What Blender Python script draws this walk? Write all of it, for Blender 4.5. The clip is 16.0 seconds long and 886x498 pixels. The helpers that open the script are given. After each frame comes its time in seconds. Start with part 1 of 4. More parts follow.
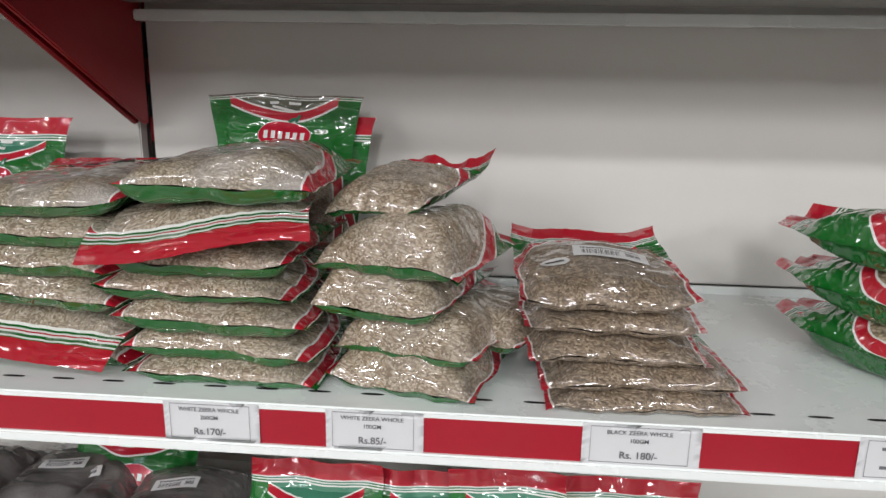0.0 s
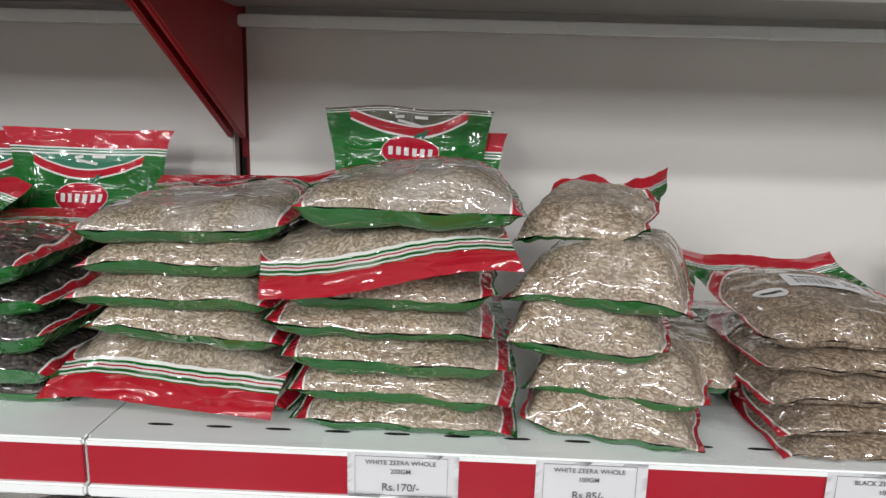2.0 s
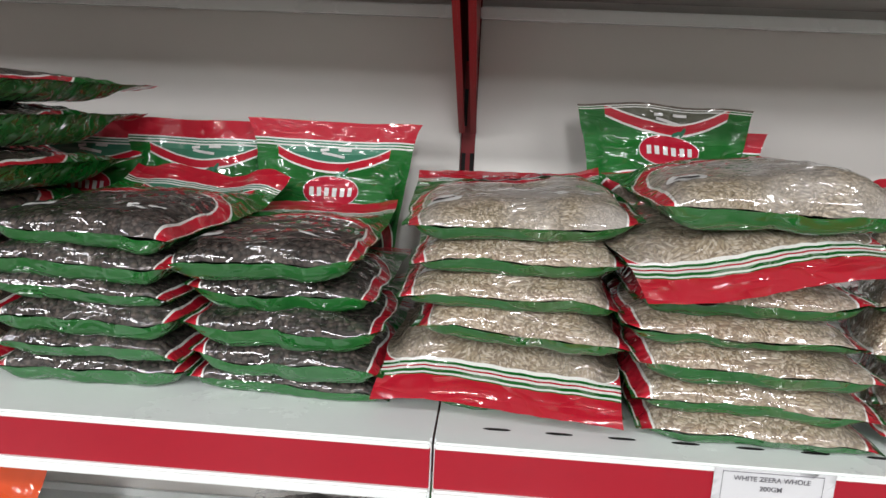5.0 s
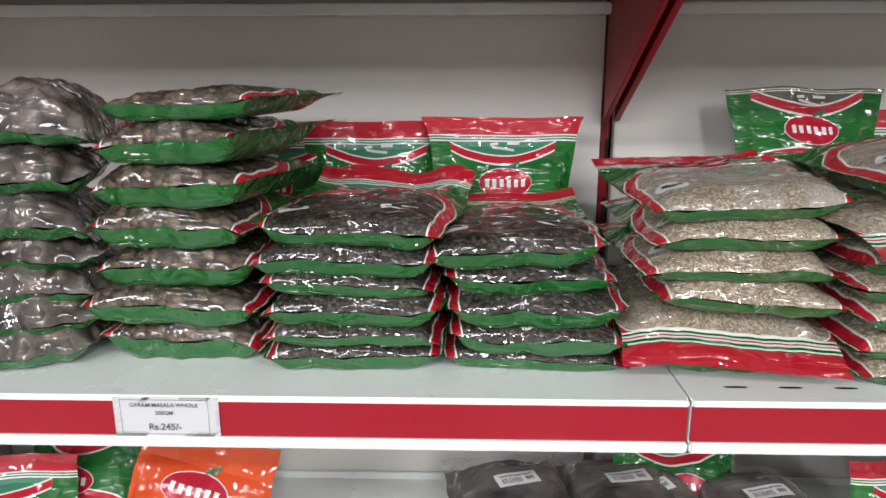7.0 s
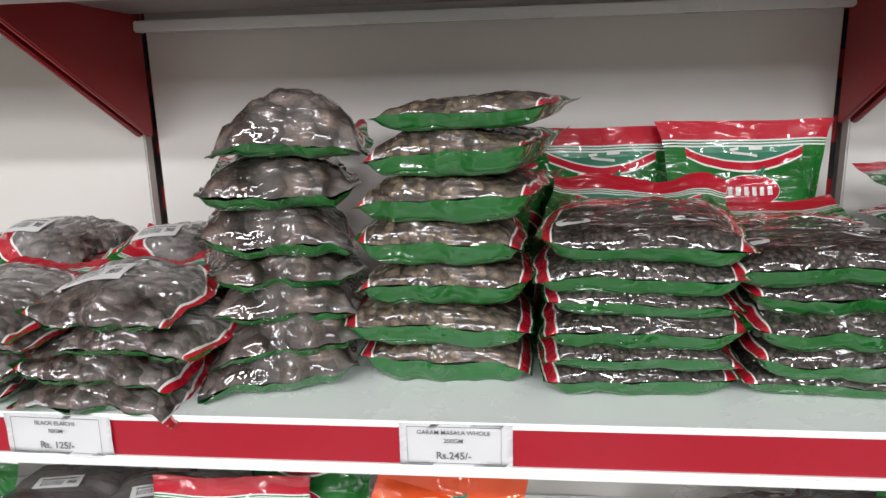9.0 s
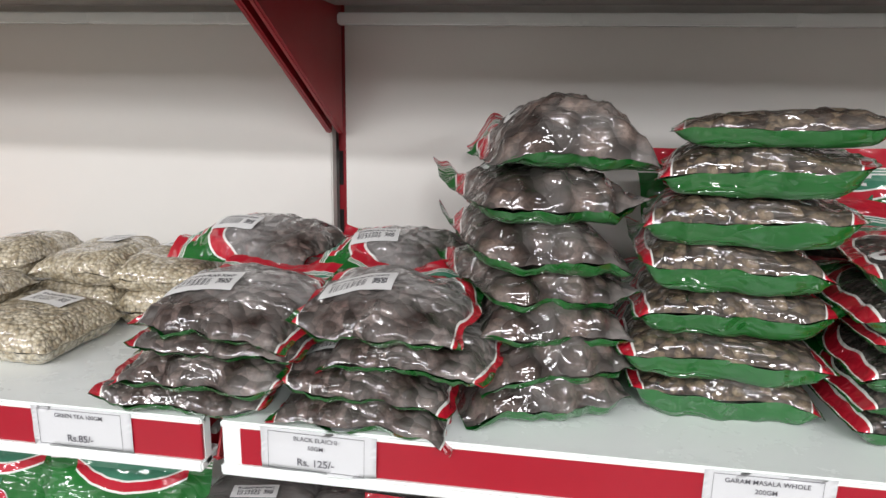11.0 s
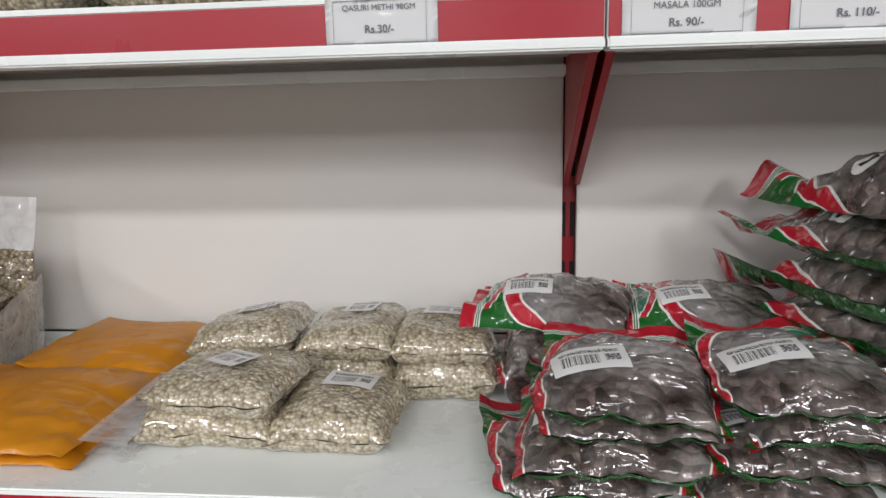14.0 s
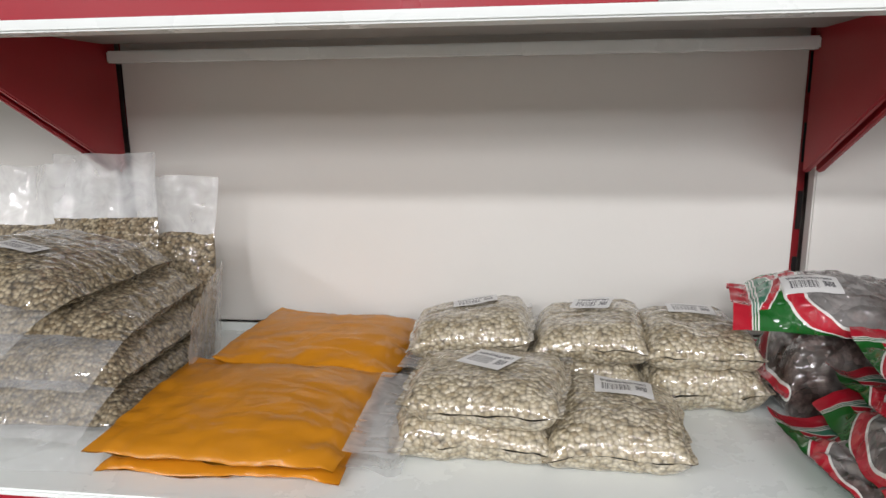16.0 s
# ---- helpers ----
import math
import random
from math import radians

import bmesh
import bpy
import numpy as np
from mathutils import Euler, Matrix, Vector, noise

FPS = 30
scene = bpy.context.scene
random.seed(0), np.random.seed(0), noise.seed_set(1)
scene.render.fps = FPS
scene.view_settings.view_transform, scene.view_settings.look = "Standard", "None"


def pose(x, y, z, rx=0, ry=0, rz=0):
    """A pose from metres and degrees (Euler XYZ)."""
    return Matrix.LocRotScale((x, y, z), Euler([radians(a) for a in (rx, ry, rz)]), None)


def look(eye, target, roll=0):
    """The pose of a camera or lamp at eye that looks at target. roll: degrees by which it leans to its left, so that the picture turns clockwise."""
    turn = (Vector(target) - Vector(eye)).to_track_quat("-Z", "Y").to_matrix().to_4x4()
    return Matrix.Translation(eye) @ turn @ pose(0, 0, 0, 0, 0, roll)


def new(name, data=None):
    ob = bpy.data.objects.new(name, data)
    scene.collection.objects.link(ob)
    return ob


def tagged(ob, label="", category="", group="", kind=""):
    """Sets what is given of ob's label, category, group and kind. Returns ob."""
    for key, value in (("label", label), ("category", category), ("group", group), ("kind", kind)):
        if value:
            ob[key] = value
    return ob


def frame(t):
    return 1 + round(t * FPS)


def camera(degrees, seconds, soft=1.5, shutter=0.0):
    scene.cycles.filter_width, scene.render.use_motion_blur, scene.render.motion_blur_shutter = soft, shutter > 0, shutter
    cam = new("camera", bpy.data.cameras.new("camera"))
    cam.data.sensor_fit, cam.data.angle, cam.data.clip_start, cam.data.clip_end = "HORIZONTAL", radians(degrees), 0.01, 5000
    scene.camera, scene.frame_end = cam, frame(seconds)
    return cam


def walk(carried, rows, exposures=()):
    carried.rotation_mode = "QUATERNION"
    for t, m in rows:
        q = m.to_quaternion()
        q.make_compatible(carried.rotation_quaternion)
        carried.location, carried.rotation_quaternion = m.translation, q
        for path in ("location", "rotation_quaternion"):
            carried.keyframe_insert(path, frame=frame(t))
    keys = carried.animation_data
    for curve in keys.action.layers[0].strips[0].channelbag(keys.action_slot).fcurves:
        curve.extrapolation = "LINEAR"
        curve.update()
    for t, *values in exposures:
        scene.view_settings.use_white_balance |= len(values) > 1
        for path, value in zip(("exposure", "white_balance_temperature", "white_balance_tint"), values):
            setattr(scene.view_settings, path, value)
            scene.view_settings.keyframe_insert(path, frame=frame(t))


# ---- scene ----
cam = camera(66.0, 16.0)
PATH = [
    (0, (-0.153, 0.107, 1.558), (-0.304, 2.048, 1.101), 1.0),
    (0.5, (-0.200, 0.125, 1.557), (-0.330, 2.077, 1.141), 0.3),
    (1, (-0.265, 0.138, 1.556), (-0.375, 2.096, 1.161), 0.4),
    (1.5, (-0.334, 0.155, 1.559), (-0.419, 2.112, 1.154), 1.0),
    (2, (-0.376, 0.164, 1.550), (-0.434, 2.121, 1.140), 1.6),
    (2.5, (-0.405, 0.168, 1.554), (-0.515, 2.119, 1.127), 1.2),
    (3, (-0.436, 0.175, 1.548), (-0.587, 2.122, 1.118), 1.5),
    (3.2, (-0.460, 0.170, 1.544), (-0.625, 2.118, 1.120), 2.0),
    (5.3, (-0.703, 0.180, 1.530), (-0.809, 2.135, 1.119), 2.9),
    (5.5, (-0.734, 0.184, 1.526), (-0.813, 2.136, 1.100), 2.9),
    (6, (-0.805, 0.161, 1.542), (-0.859, 2.107, 1.087), 1.6),
    (6.5, (-0.860, 0.122, 1.556), (-0.977, 2.059, 1.072), 0.2),
    (7, (-0.913, 0.097, 1.553), (-0.968, 2.039, 1.082), -0.1),
    (7.5, (-0.936, 0.086, 1.564), (-1.027, 2.037, 1.133), -1.5),
    (8, (-1.013, 0.108, 1.568), (-1.158, 2.040, 1.069), -0.9),
    (8.5, (-1.090, 0.133, 1.542), (-1.229, 2.079, 1.101), -1.0),
    (8.7, (-1.113, 0.130, 1.551), (-1.294, 2.072, 1.107), -1.7),
    (10.8, (-1.358, 0.161, 1.555), (-1.654, 2.086, 1.099), 0.3),
    (11, (-1.390, 0.157, 1.559), (-1.681, 2.084, 1.111), 1.1),
    (11.5, (-1.467, 0.174, 1.551), (-1.736, 2.106, 1.110), 0.3),
    (12, (-1.544, 0.183, 1.555), (-1.865, 2.114, 1.146), 0.0),
    (12.5, (-1.613, 0.175, 1.569), (-1.902, 2.111, 1.158), -0.3),
    (13, (-1.680, 0.148, 1.581), (-1.941, 2.091, 1.183), -1.3),
    (13.5, (-1.739, 0.130, 1.596), (-1.955, 2.079, 1.205), -2.6),
    (14, (-1.784, 0.148, 1.594), (-1.975, 2.103, 1.219), -1.3),
    (14.5, (-1.842, 0.169, 1.595), (-2.054, 2.124, 1.233), -0.8),
    (15, (-1.912, 0.178, 1.588), (-2.118, 2.134, 1.224), -0.7),
    (15.5, (-1.981, 0.184, 1.583), (-2.195, 2.142, 1.238), -0.4),
    (16, (-2.051, 0.206, 1.582), (-2.297, 2.149, 1.178), -0.6),
]
walk(cam, [(t, look(eye, target, roll)) for t, eye, target, roll in PATH], [(0, -0.36), (0.4, -0.27), (1.5, -0.27), (3, -0.34), (5.5, -0.1), (7, -0.12), (11, -0.05), (12.5, -0.19), (13.5, -0.32), (14.5, -0.48), (15.5, -0.34), (16, -0.24)])

# ---------------------------------------------------------------- light
world = bpy.data.worlds.new("world")
scene.world = world
world.use_nodes = True
world.node_tree.nodes["Background"].inputs[0].default_value = (0.8, 0.85, 0.9, 1)
world.node_tree.nodes["Background"].inputs[1].default_value = 0.02
LAMP_WATTS = 64.0
CEILING_Z = 3.15


def lamp(x, y):
    data = bpy.data.lights.new("tube_light", "AREA")
    near = y > -2
    data.shape, data.size, data.size_y = "RECTANGLE", 1.5 if near else 0.3, 0.26 if near else 1.5
    data.energy, data.color = LAMP_WATTS * (0.68 if near else 1.57), (0.965, 0.958, 0.985)
    ob = new("tube_light", data)
    ob.location = (x, y, CEILING_Z - 0.085)
    return ob


LAMP_SPOTS = [(x, -1.75) for x in (-5.6, -3.5, -1.4, 0.7)] + [(x, y) for y in (-3.4, -5.3) for x in (-5.7, -2.9, -0.2, 2.5)]
for spot in LAMP_SPOTS:
    lamp(*spot)


# ---------------------------------------------------------------- node shorthand
class Sock:
    """A socket with arithmetic."""

    def __init__(self, tree, socket):
        self.tree, self.socket = tree, socket

    def op(self, kind, other=None, third=None, swap=False):
        n = self.tree.nodes.new("ShaderNodeMath")
        n.operation = kind
        items = [other, self] if swap else [self, other, third]
        for i, v in enumerate(items):
            if v is None:
                continue
            if isinstance(v, Sock):
                self.tree.links.new(v.socket, n.inputs[i])
            else:
                n.inputs[i].default_value = v
        return Sock(self.tree, n.outputs[0])

    def __add__(self, o):
        return self.op("ADD", o)

    def __sub__(self, o):
        return self.op("SUBTRACT", o)

    def __rsub__(self, o):
        return self.op("SUBTRACT", o, swap=True)

    def __mul__(self, o):
        return self.op("MULTIPLY", o)

    def __pow__(self, o):
        return self.op("POWER", o)

    def __gt__(self, o):
        return self.op("GREATER_THAN", o)

    def __lt__(self, o):
        return self.op("LESS_THAN", o)

    def absolute(self):
        return self.op("ABSOLUTE")


def node(tree, kind, links=(), **settings):
    n = tree.nodes.new(kind)
    for key, value in settings.items():
        if key in n.inputs:
            n.inputs[key].default_value = value
    for key, value in links:
        tree.links.new(value.socket if isinstance(value, Sock) else value, n.inputs[key])
    return n


def blend(tree, factor, a, b):
    """Colour a where factor is 0, b where it is 1."""
    n = tree.nodes.new("ShaderNodeMix")
    n.data_type = "RGBA"
    for slot, v in ((0, factor), (6, a), (7, b)):
        if isinstance(v, Sock):
            tree.links.new(v.socket, n.inputs[slot])
        elif hasattr(v, "links"):
            tree.links.new(v, n.inputs[slot])
        else:
            n.inputs[slot].default_value = (*v, 1) if isinstance(v, tuple) else v
    return n.outputs[2]


def material(name):
    m = bpy.data.materials.new(name)
    m.use_nodes = True
    t = m.node_tree
    return m, t, t.nodes["Principled BSDF"]


def bump(tree, height, strength, distance, normal=None):
    n = tree.nodes.new("ShaderNodeBump")
    n.inputs["Strength"].default_value, n.inputs["Distance"].default_value = strength, distance
    tree.links.new(height.socket if isinstance(height, Sock) else height, n.inputs["Height"])
    if normal is not None:
        tree.links.new(normal, n.inputs["Normal"])
    return n.outputs["Normal"]


def painted(name, colour, rough, stain=0.12, scale=6.0, metal=0.0, relief=0.05, grain=220.0, coat=0.0):
    """Enamel, board or plaster: two scales of variation and a little relief."""
    m, t, p = material(name)
    where = t.nodes.new("ShaderNodeTexCoord").outputs["Object"]
    broad = node(t, "ShaderNodeTexNoise", [("Vector", where)], Scale=scale, Detail=6.0, Roughness=0.65)
    fine = node(t, "ShaderNodeTexNoise", [("Vector", where)], Scale=grain, Detail=3.0)
    dark = tuple(c * (1 - stain) for c in colour)
    light = tuple(min(1, c * (1 + stain * 0.5)) for c in colour)
    col = blend(t, Sock(t, broad.outputs[0]), dark, light)
    t.links.new(col, p.inputs["Base Color"])
    r = Sock(t, broad.outputs[0]) * 0.25 + (rough - 0.12)
    t.links.new(r.socket, p.inputs["Roughness"])
    p.inputs["Metallic"].default_value = metal
    p.inputs["Coat Weight"].default_value = coat
    t.links.new(bump(t, fine.outputs[0], relief, 0.002), p.inputs["Normal"])
    return m


RED, GREEN, WHITE = (0.47, 0.009, 0.026), (0.005, 0.122, 0.015), (0.78, 0.78, 0.74)
TEAL = (0.05, 0.21, 0.13)

WHITE_STEEL = painted("white_steel", (0.86, 0.90, 0.88), 0.26, 0.05, 5.0, relief=0.03)
BACK_WHITE = painted("back_white", (0.74, 0.72, 0.68), 0.36, 0.06, 3.0, relief=0.04)
RED_STEEL = painted("red_steel", (0.36, 0.012, 0.02), 0.4, 0.15, 8.0, relief=0.04)
RED_STRIP = painted("red_strip", (0.38, 0.005, 0.02), 0.32, 0.10, 7.0, relief=0.05, coat=0.3)
DARK_HOLE = painted("dark_hole", (0.012, 0.01, 0.01), 0.7)
PAPER = painted("paper", (0.68, 0.69, 0.70), 0.55, 0.05, 18.0, relief=0.06, coat=0.5)
INK = painted("ink", (0.16, 0.16, 0.175), 0.6)
FLOOR_TILE = painted("floor_tile", (0.13, 0.12, 0.11), 0.3, 0.12, 2.0)
GROUT = painted("grout", (0.12, 0.11, 0.10), 0.8)
PLASTER = painted("plaster", (0.58, 0.57, 0.55), 0.8, 0.06, 1.5, relief=0.15)
WALL_PAINT = painted("wall_paint", (0.36, 0.345, 0.32), 0.8, 0.08, 1.5, relief=0.15)
# dark grey that puts the shade under the shelves into the steel's colour
SHADED_STEEL = painted("shaded_steel", (0.30, 0.29, 0.27), 0.5, 0.15, 6.0)
LAMP_STEEL = painted("lamp_steel", (0.8, 0.8, 0.8), 0.4)


def film_relief(t, where, scale=19.0, strength=0.8):
    """Crinkles of plastic film, for the clear coat: smooth facets between creases."""
    long = t.nodes.new("ShaderNodeMapping")
    long.inputs["Scale"].default_value = (0.42, 1.2, 1.2)
    long.inputs["Rotation"].default_value = (0.0, 0.0, 0.25)
    t.links.new(where, long.inputs["Vector"])
    taut = node(t, "ShaderNodeTexNoise", [("Vector", where)], Scale=11.0, Detail=1.0)
    slack = ((Sock(t, taut.outputs[0]) - 0.36) * 4.5).op("MAXIMUM", 0.12).op("MINIMUM", 1.5)
    where = long.outputs[0]
    a = node(t, "ShaderNodeTexNoise", [("Vector", where)], Scale=scale, Detail=0.0, Distortion=0.9)
    ridge = (Sock(t, a.outputs[0]) - 0.5).absolute()
    b = node(t, "ShaderNodeTexNoise", [("Vector", where)], Scale=scale * 2.7, Detail=0.0, Distortion=0.6)
    small = (Sock(t, b.outputs[0]) - 0.5).absolute()
    return bump(t, (ridge * 1.6 + small * 0.7) * slack, strength, 0.030)


def contents(t, where, kind):
    """Colour and height of what is packed in a bag."""
    size, stretch, cols, haze, gap = CONTENTS[kind]
    turn = node(t, "ShaderNodeTexVoronoi", [("Vector", where)], Scale=1 / (size * 6.0))
    rot = t.nodes.new("ShaderNodeVectorRotate")
    rot.rotation_type = "AXIS_ANGLE"
    rot.inputs["Axis"].default_value = (0.15, 0.2, 1.0)
    t.links.new(where, rot.inputs["Vector"])
    sep = node(t, "ShaderNodeSeparateColor", [("Color", turn.outputs["Color"])])
    t.links.new((Sock(t, sep.outputs[0]) * 6.28).socket, rot.inputs["Angle"])
    mp = t.nodes.new("ShaderNodeMapping")
    mp.inputs["Scale"].default_value = (1 / stretch, 1, 1)
    t.links.new((rot.outputs[0] if stretch > 1.2 else where), mp.inputs["Vector"])
    cell = node(t, "ShaderNodeTexVoronoi", [("Vector", mp.outputs[0])], Scale=1 / size, Randomness=0.9)
    pick = node(t, "ShaderNodeSeparateColor", [("Color", cell.outputs["Color"])])
    ramp = t.nodes.new("ShaderNodeValToRGB")
    t.links.new(pick.outputs[0], ramp.inputs[0])
    e = ramp.color_ramp.elements
    e[0].position, e[0].color = 0.1, (*cols[0], 1)
    e[1].position, e[1].color = 0.9, (*cols[2], 1)
    mid = e.new(0.5)
    mid.color = (*cols[1], 1)
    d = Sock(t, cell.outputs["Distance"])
    # shade between the grains, painted into their colour: bright middles, dark borders
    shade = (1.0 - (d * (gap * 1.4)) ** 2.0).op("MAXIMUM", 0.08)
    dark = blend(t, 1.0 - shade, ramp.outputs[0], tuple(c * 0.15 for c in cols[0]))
    if size > 0.006:
        # husks: broken colour within each piece
        husk = node(t, "ShaderNodeTexNoise", [("Vector", where)], Scale=210.0, Detail=4.0, Roughness=0.7)
        dark = blend(t, ((Sock(t, husk.outputs[0]) - 0.40) * 3.2).op("MAXIMUM", 0.0).op("MINIMUM", 0.6), dark, tuple(c * 0.35 for c in cols[0]))
    # milky film, and the glare of the ceiling on it, as a grey veil
    milky = node(t, "ShaderNodeTexNoise", [("Vector", where)], Scale=16.0, Detail=2.0)
    veil = (Sock(t, milky.outputs[0]) - 0.35).op("MAXIMUM", 0.0) * (haze * 4)
    return blend(t, veil, dark, (0.42, 0.40, 0.38)), 1.0 - d


# size of a grain, its length over its width, three colours, milkiness of the film with its painted glare, strength of
# the shade painted in the gaps
CONTENTS = {
    "cumin": (0.0019, 3.2, ((0.24, 0.175, 0.115), (0.42, 0.33, 0.22), (0.62, 0.53, 0.42)), 0.22, 0.56),
    "pale cumin": (0.0019, 3.0, ((0.26, 0.21, 0.13), (0.42, 0.35, 0.25), (0.60, 0.52, 0.40)), 0.65, 0.7),
    "black cumin": (0.0019, 3.0, ((0.14, 0.10, 0.065), (0.27, 0.20, 0.135), (0.42, 0.33, 0.23)), 0.16, 0.55),
    "pepper": (0.0048, 1.0, ((0.022, 0.017, 0.015), (0.055, 0.043, 0.037), (0.11, 0.085, 0.072)), 0.06, 0.9),
    "mixed spice": (0.008, 1.8, ((0.05, 0.035, 0.026), (0.125, 0.088, 0.062), (0.28, 0.205, 0.13)), 0.12, 0.75),
    "nutmeg": (0.023, 1.15, ((0.07, 0.047, 0.040), (0.15, 0.102, 0.085), (0.29, 0.205, 0.165)), 0.27, 1.0),
    "pods": (0.011, 1.9, ((0.034, 0.022, 0.018), (0.075, 0.05, 0.043), (0.19, 0.135, 0.118)), 0.30, 0.6),
    "pale seed": (0.0044, 1.08, ((0.44, 0.36, 0.23), (0.62, 0.54, 0.38), (0.78, 0.70, 0.54)), 0.10, 0.72),
    "coriander": (0.0046, 1.0, ((0.24, 0.18, 0.10), (0.40, 0.32, 0.20), (0.58, 0.49, 0.33)), 0.08, 0.84),
    "tan seed": (0.0045, 1.3, ((0.33, 0.24, 0.14), (0.50, 0.39, 0.25), (0.64, 0.53, 0.38)), 0.08, 0.7),
    "dark powder": (0.0012, 1.0, ((0.035, 0.03, 0.03), (0.05, 0.045, 0.045), (0.07, 0.065, 0.065)), 0.3, 0.3),
}


# how far the printed side bands of small pouches reach in
SIDE_BAND = {"nutmeg": 1.16, "pods": 1.10}
# how far up the pouch the film leaves its contents
SLACK_FILM = {"nutmeg": 0.44, "pods": 0.24}


def gloss(p, t, where, strength=1.0, rough=0.03, coat=1.0, sheen=0.2):
    p.inputs["Coat Weight"].default_value = coat
    p.inputs["Coat Roughness"].default_value = rough
    p.inputs["Coat IOR"].default_value = 1.85
    p.inputs["Specular IOR Level"].default_value = sheen
    t.links.new(film_relief(t, where, strength=strength), p.inputs["Coat Normal"])


def plain_bag_material(kind):
    m, t, p = material("bag_of_" + kind.replace(" ", "_"))
    where = t.nodes.new("ShaderNodeTexCoord").outputs["Object"]
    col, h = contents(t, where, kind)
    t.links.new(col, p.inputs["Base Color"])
    p.inputs["Roughness"].default_value = 0.42
    t.links.new(bump(t, h, 0.9, CONTENTS[kind][0] * 0.6), p.inputs["Normal"])
    gloss(p, t, where, strength=0.45)
    return m


def printed_bag_material(kind, dull=False, style="tall"):
    """A printed pouch: clear window over the contents, red and white bands round it, green field, striped red head."""
    m, t, p = material("printed_pouch_" + kind.replace(" ", "_") + "_" + style)
    where = t.nodes.new("ShaderNodeTexCoord").outputs["Object"]
    uv = t.nodes.new("ShaderNodeUVMap")
    uv.uv_map = "UVMap"
    sep = node(t, "ShaderNodeSeparateXYZ", [("Vector", uv.outputs[0])])
    u, v = (Sock(t, sep.outputs[0]) * 2.0 - 1.0).absolute(), Sock(t, sep.outputs[1])
    if dull:
        v = v - 0.13
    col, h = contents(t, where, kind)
    if style == "tall":
        e = (u * 1.17) ** 4.5 + ((v - 0.19) * (1 / 0.34)).absolute() ** 4.0
    elif style == "small":
        side = (u * SIDE_BAND.get(kind, 1.06)) ** 5.0
        if kind == "nutmeg":
            side = side * (v * 2.0).op("MINIMUM", 1.0)
        e = side + ((v - 0.22) * (1 / 0.42)).absolute() ** 2.6
    else:
        e = u ** 9.0 + ((v - 0.30) * (1 / 0.54)).absolute() ** 14.0
    if style == "small" and kind in SLACK_FILM:
        # towards the head the film stands off what is inside and looks milky
        loose = node(t, "ShaderNodeTexNoise", [("Vector", where)], Scale=24.0, Detail=3.0, Distortion=0.8)
        off = ((v - SLACK_FILM[kind]) * 3.2 + (Sock(t, loose.outputs[0]) - 0.5) * 1.3).op("MAXIMUM", 0.0).op("MINIMUM", 0.55)
        col = blend(t, off, col, (0.30, 0.29, 0.285))
    green = blend(t, node(t, "ShaderNodeTexNoise", [("Vector", where)], Scale=14.0, Detail=3.0).outputs[0], tuple(c * 0.5 for c in GREEN), tuple(c * 1.45 for c in GREEN))
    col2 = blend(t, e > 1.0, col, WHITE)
    col2 = blend(t, e > 1.10, col2, RED)
    col2 = blend(t, e > 1.75, col2, WHITE)
    col2 = blend(t, e > 1.88, col2, green)
    if style != "head":
        # smile-shaped band under the head
        arc = v - (u ** 2.0) * 0.15
        band = (u < 0.72)
        for low, high, c in ((0.735, 0.745, WHITE), (0.745, 0.785, RED), (0.785, 0.793, WHITE)):
            col2 = blend(t, (arc > low) * (arc < high) * band, col2, c)
        col2 = blend(t, (arc > 0.793), col2, TEAL if not dull else (0.085, 0.09, 0.06))
        stripes = ((0.868, 0.876, WHITE), (0.884, 0.890, WHITE), (0.898, 0.906, WHITE)) if not dull else ((0.848, 0.852, WHITE), (0.858, 0.861, WHITE))
    else:
        stripes = ((0.828, 0.838, WHITE), (0.838, 0.850, GREEN), (0.850, 0.860, WHITE), (0.860, 0.868, RED), (0.868, 0.878, WHITE), (0.878, 0.892, GREEN), (0.892, 0.90, WHITE))
    for low, high, c in stripes:
        col2 = blend(t, (v > low) * (v < high), col2, c)
    col2 = blend(t, v > (0.905 if not dull else 0.862), col2, RED if not dull else (0.10, 0.075, 0.055))
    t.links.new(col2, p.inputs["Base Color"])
    clear = 1.0 - (e > 1.0).op("MAXIMUM", v > 0.73)
    t.links.new(bump(t, h * clear, 0.8, CONTENTS[kind][0] * 0.6), p.inputs["Normal"])
    p.inputs["Roughness"].default_value = 0.5
    gloss(p, t, where)
    return m


def film_material(name, colour, strength=0.75, rough=0.03, coat=0.6):
    m, t, p = material(name)
    where = t.nodes.new("ShaderNodeTexCoord").outputs["Object"]
    n = node(t, "ShaderNodeTexNoise", [("Vector", where)], Scale=22.0, Detail=5.0)
    t.links.new(blend(t, n.outputs[0], tuple(c * 0.8 for c in colour), tuple(min(1, c * 1.15) for c in colour)), p.inputs["Base Color"])
    p.inputs["Roughness"].default_value = 0.5
    gloss(p, t, where, strength, rough, coat, 0.12)
    return m


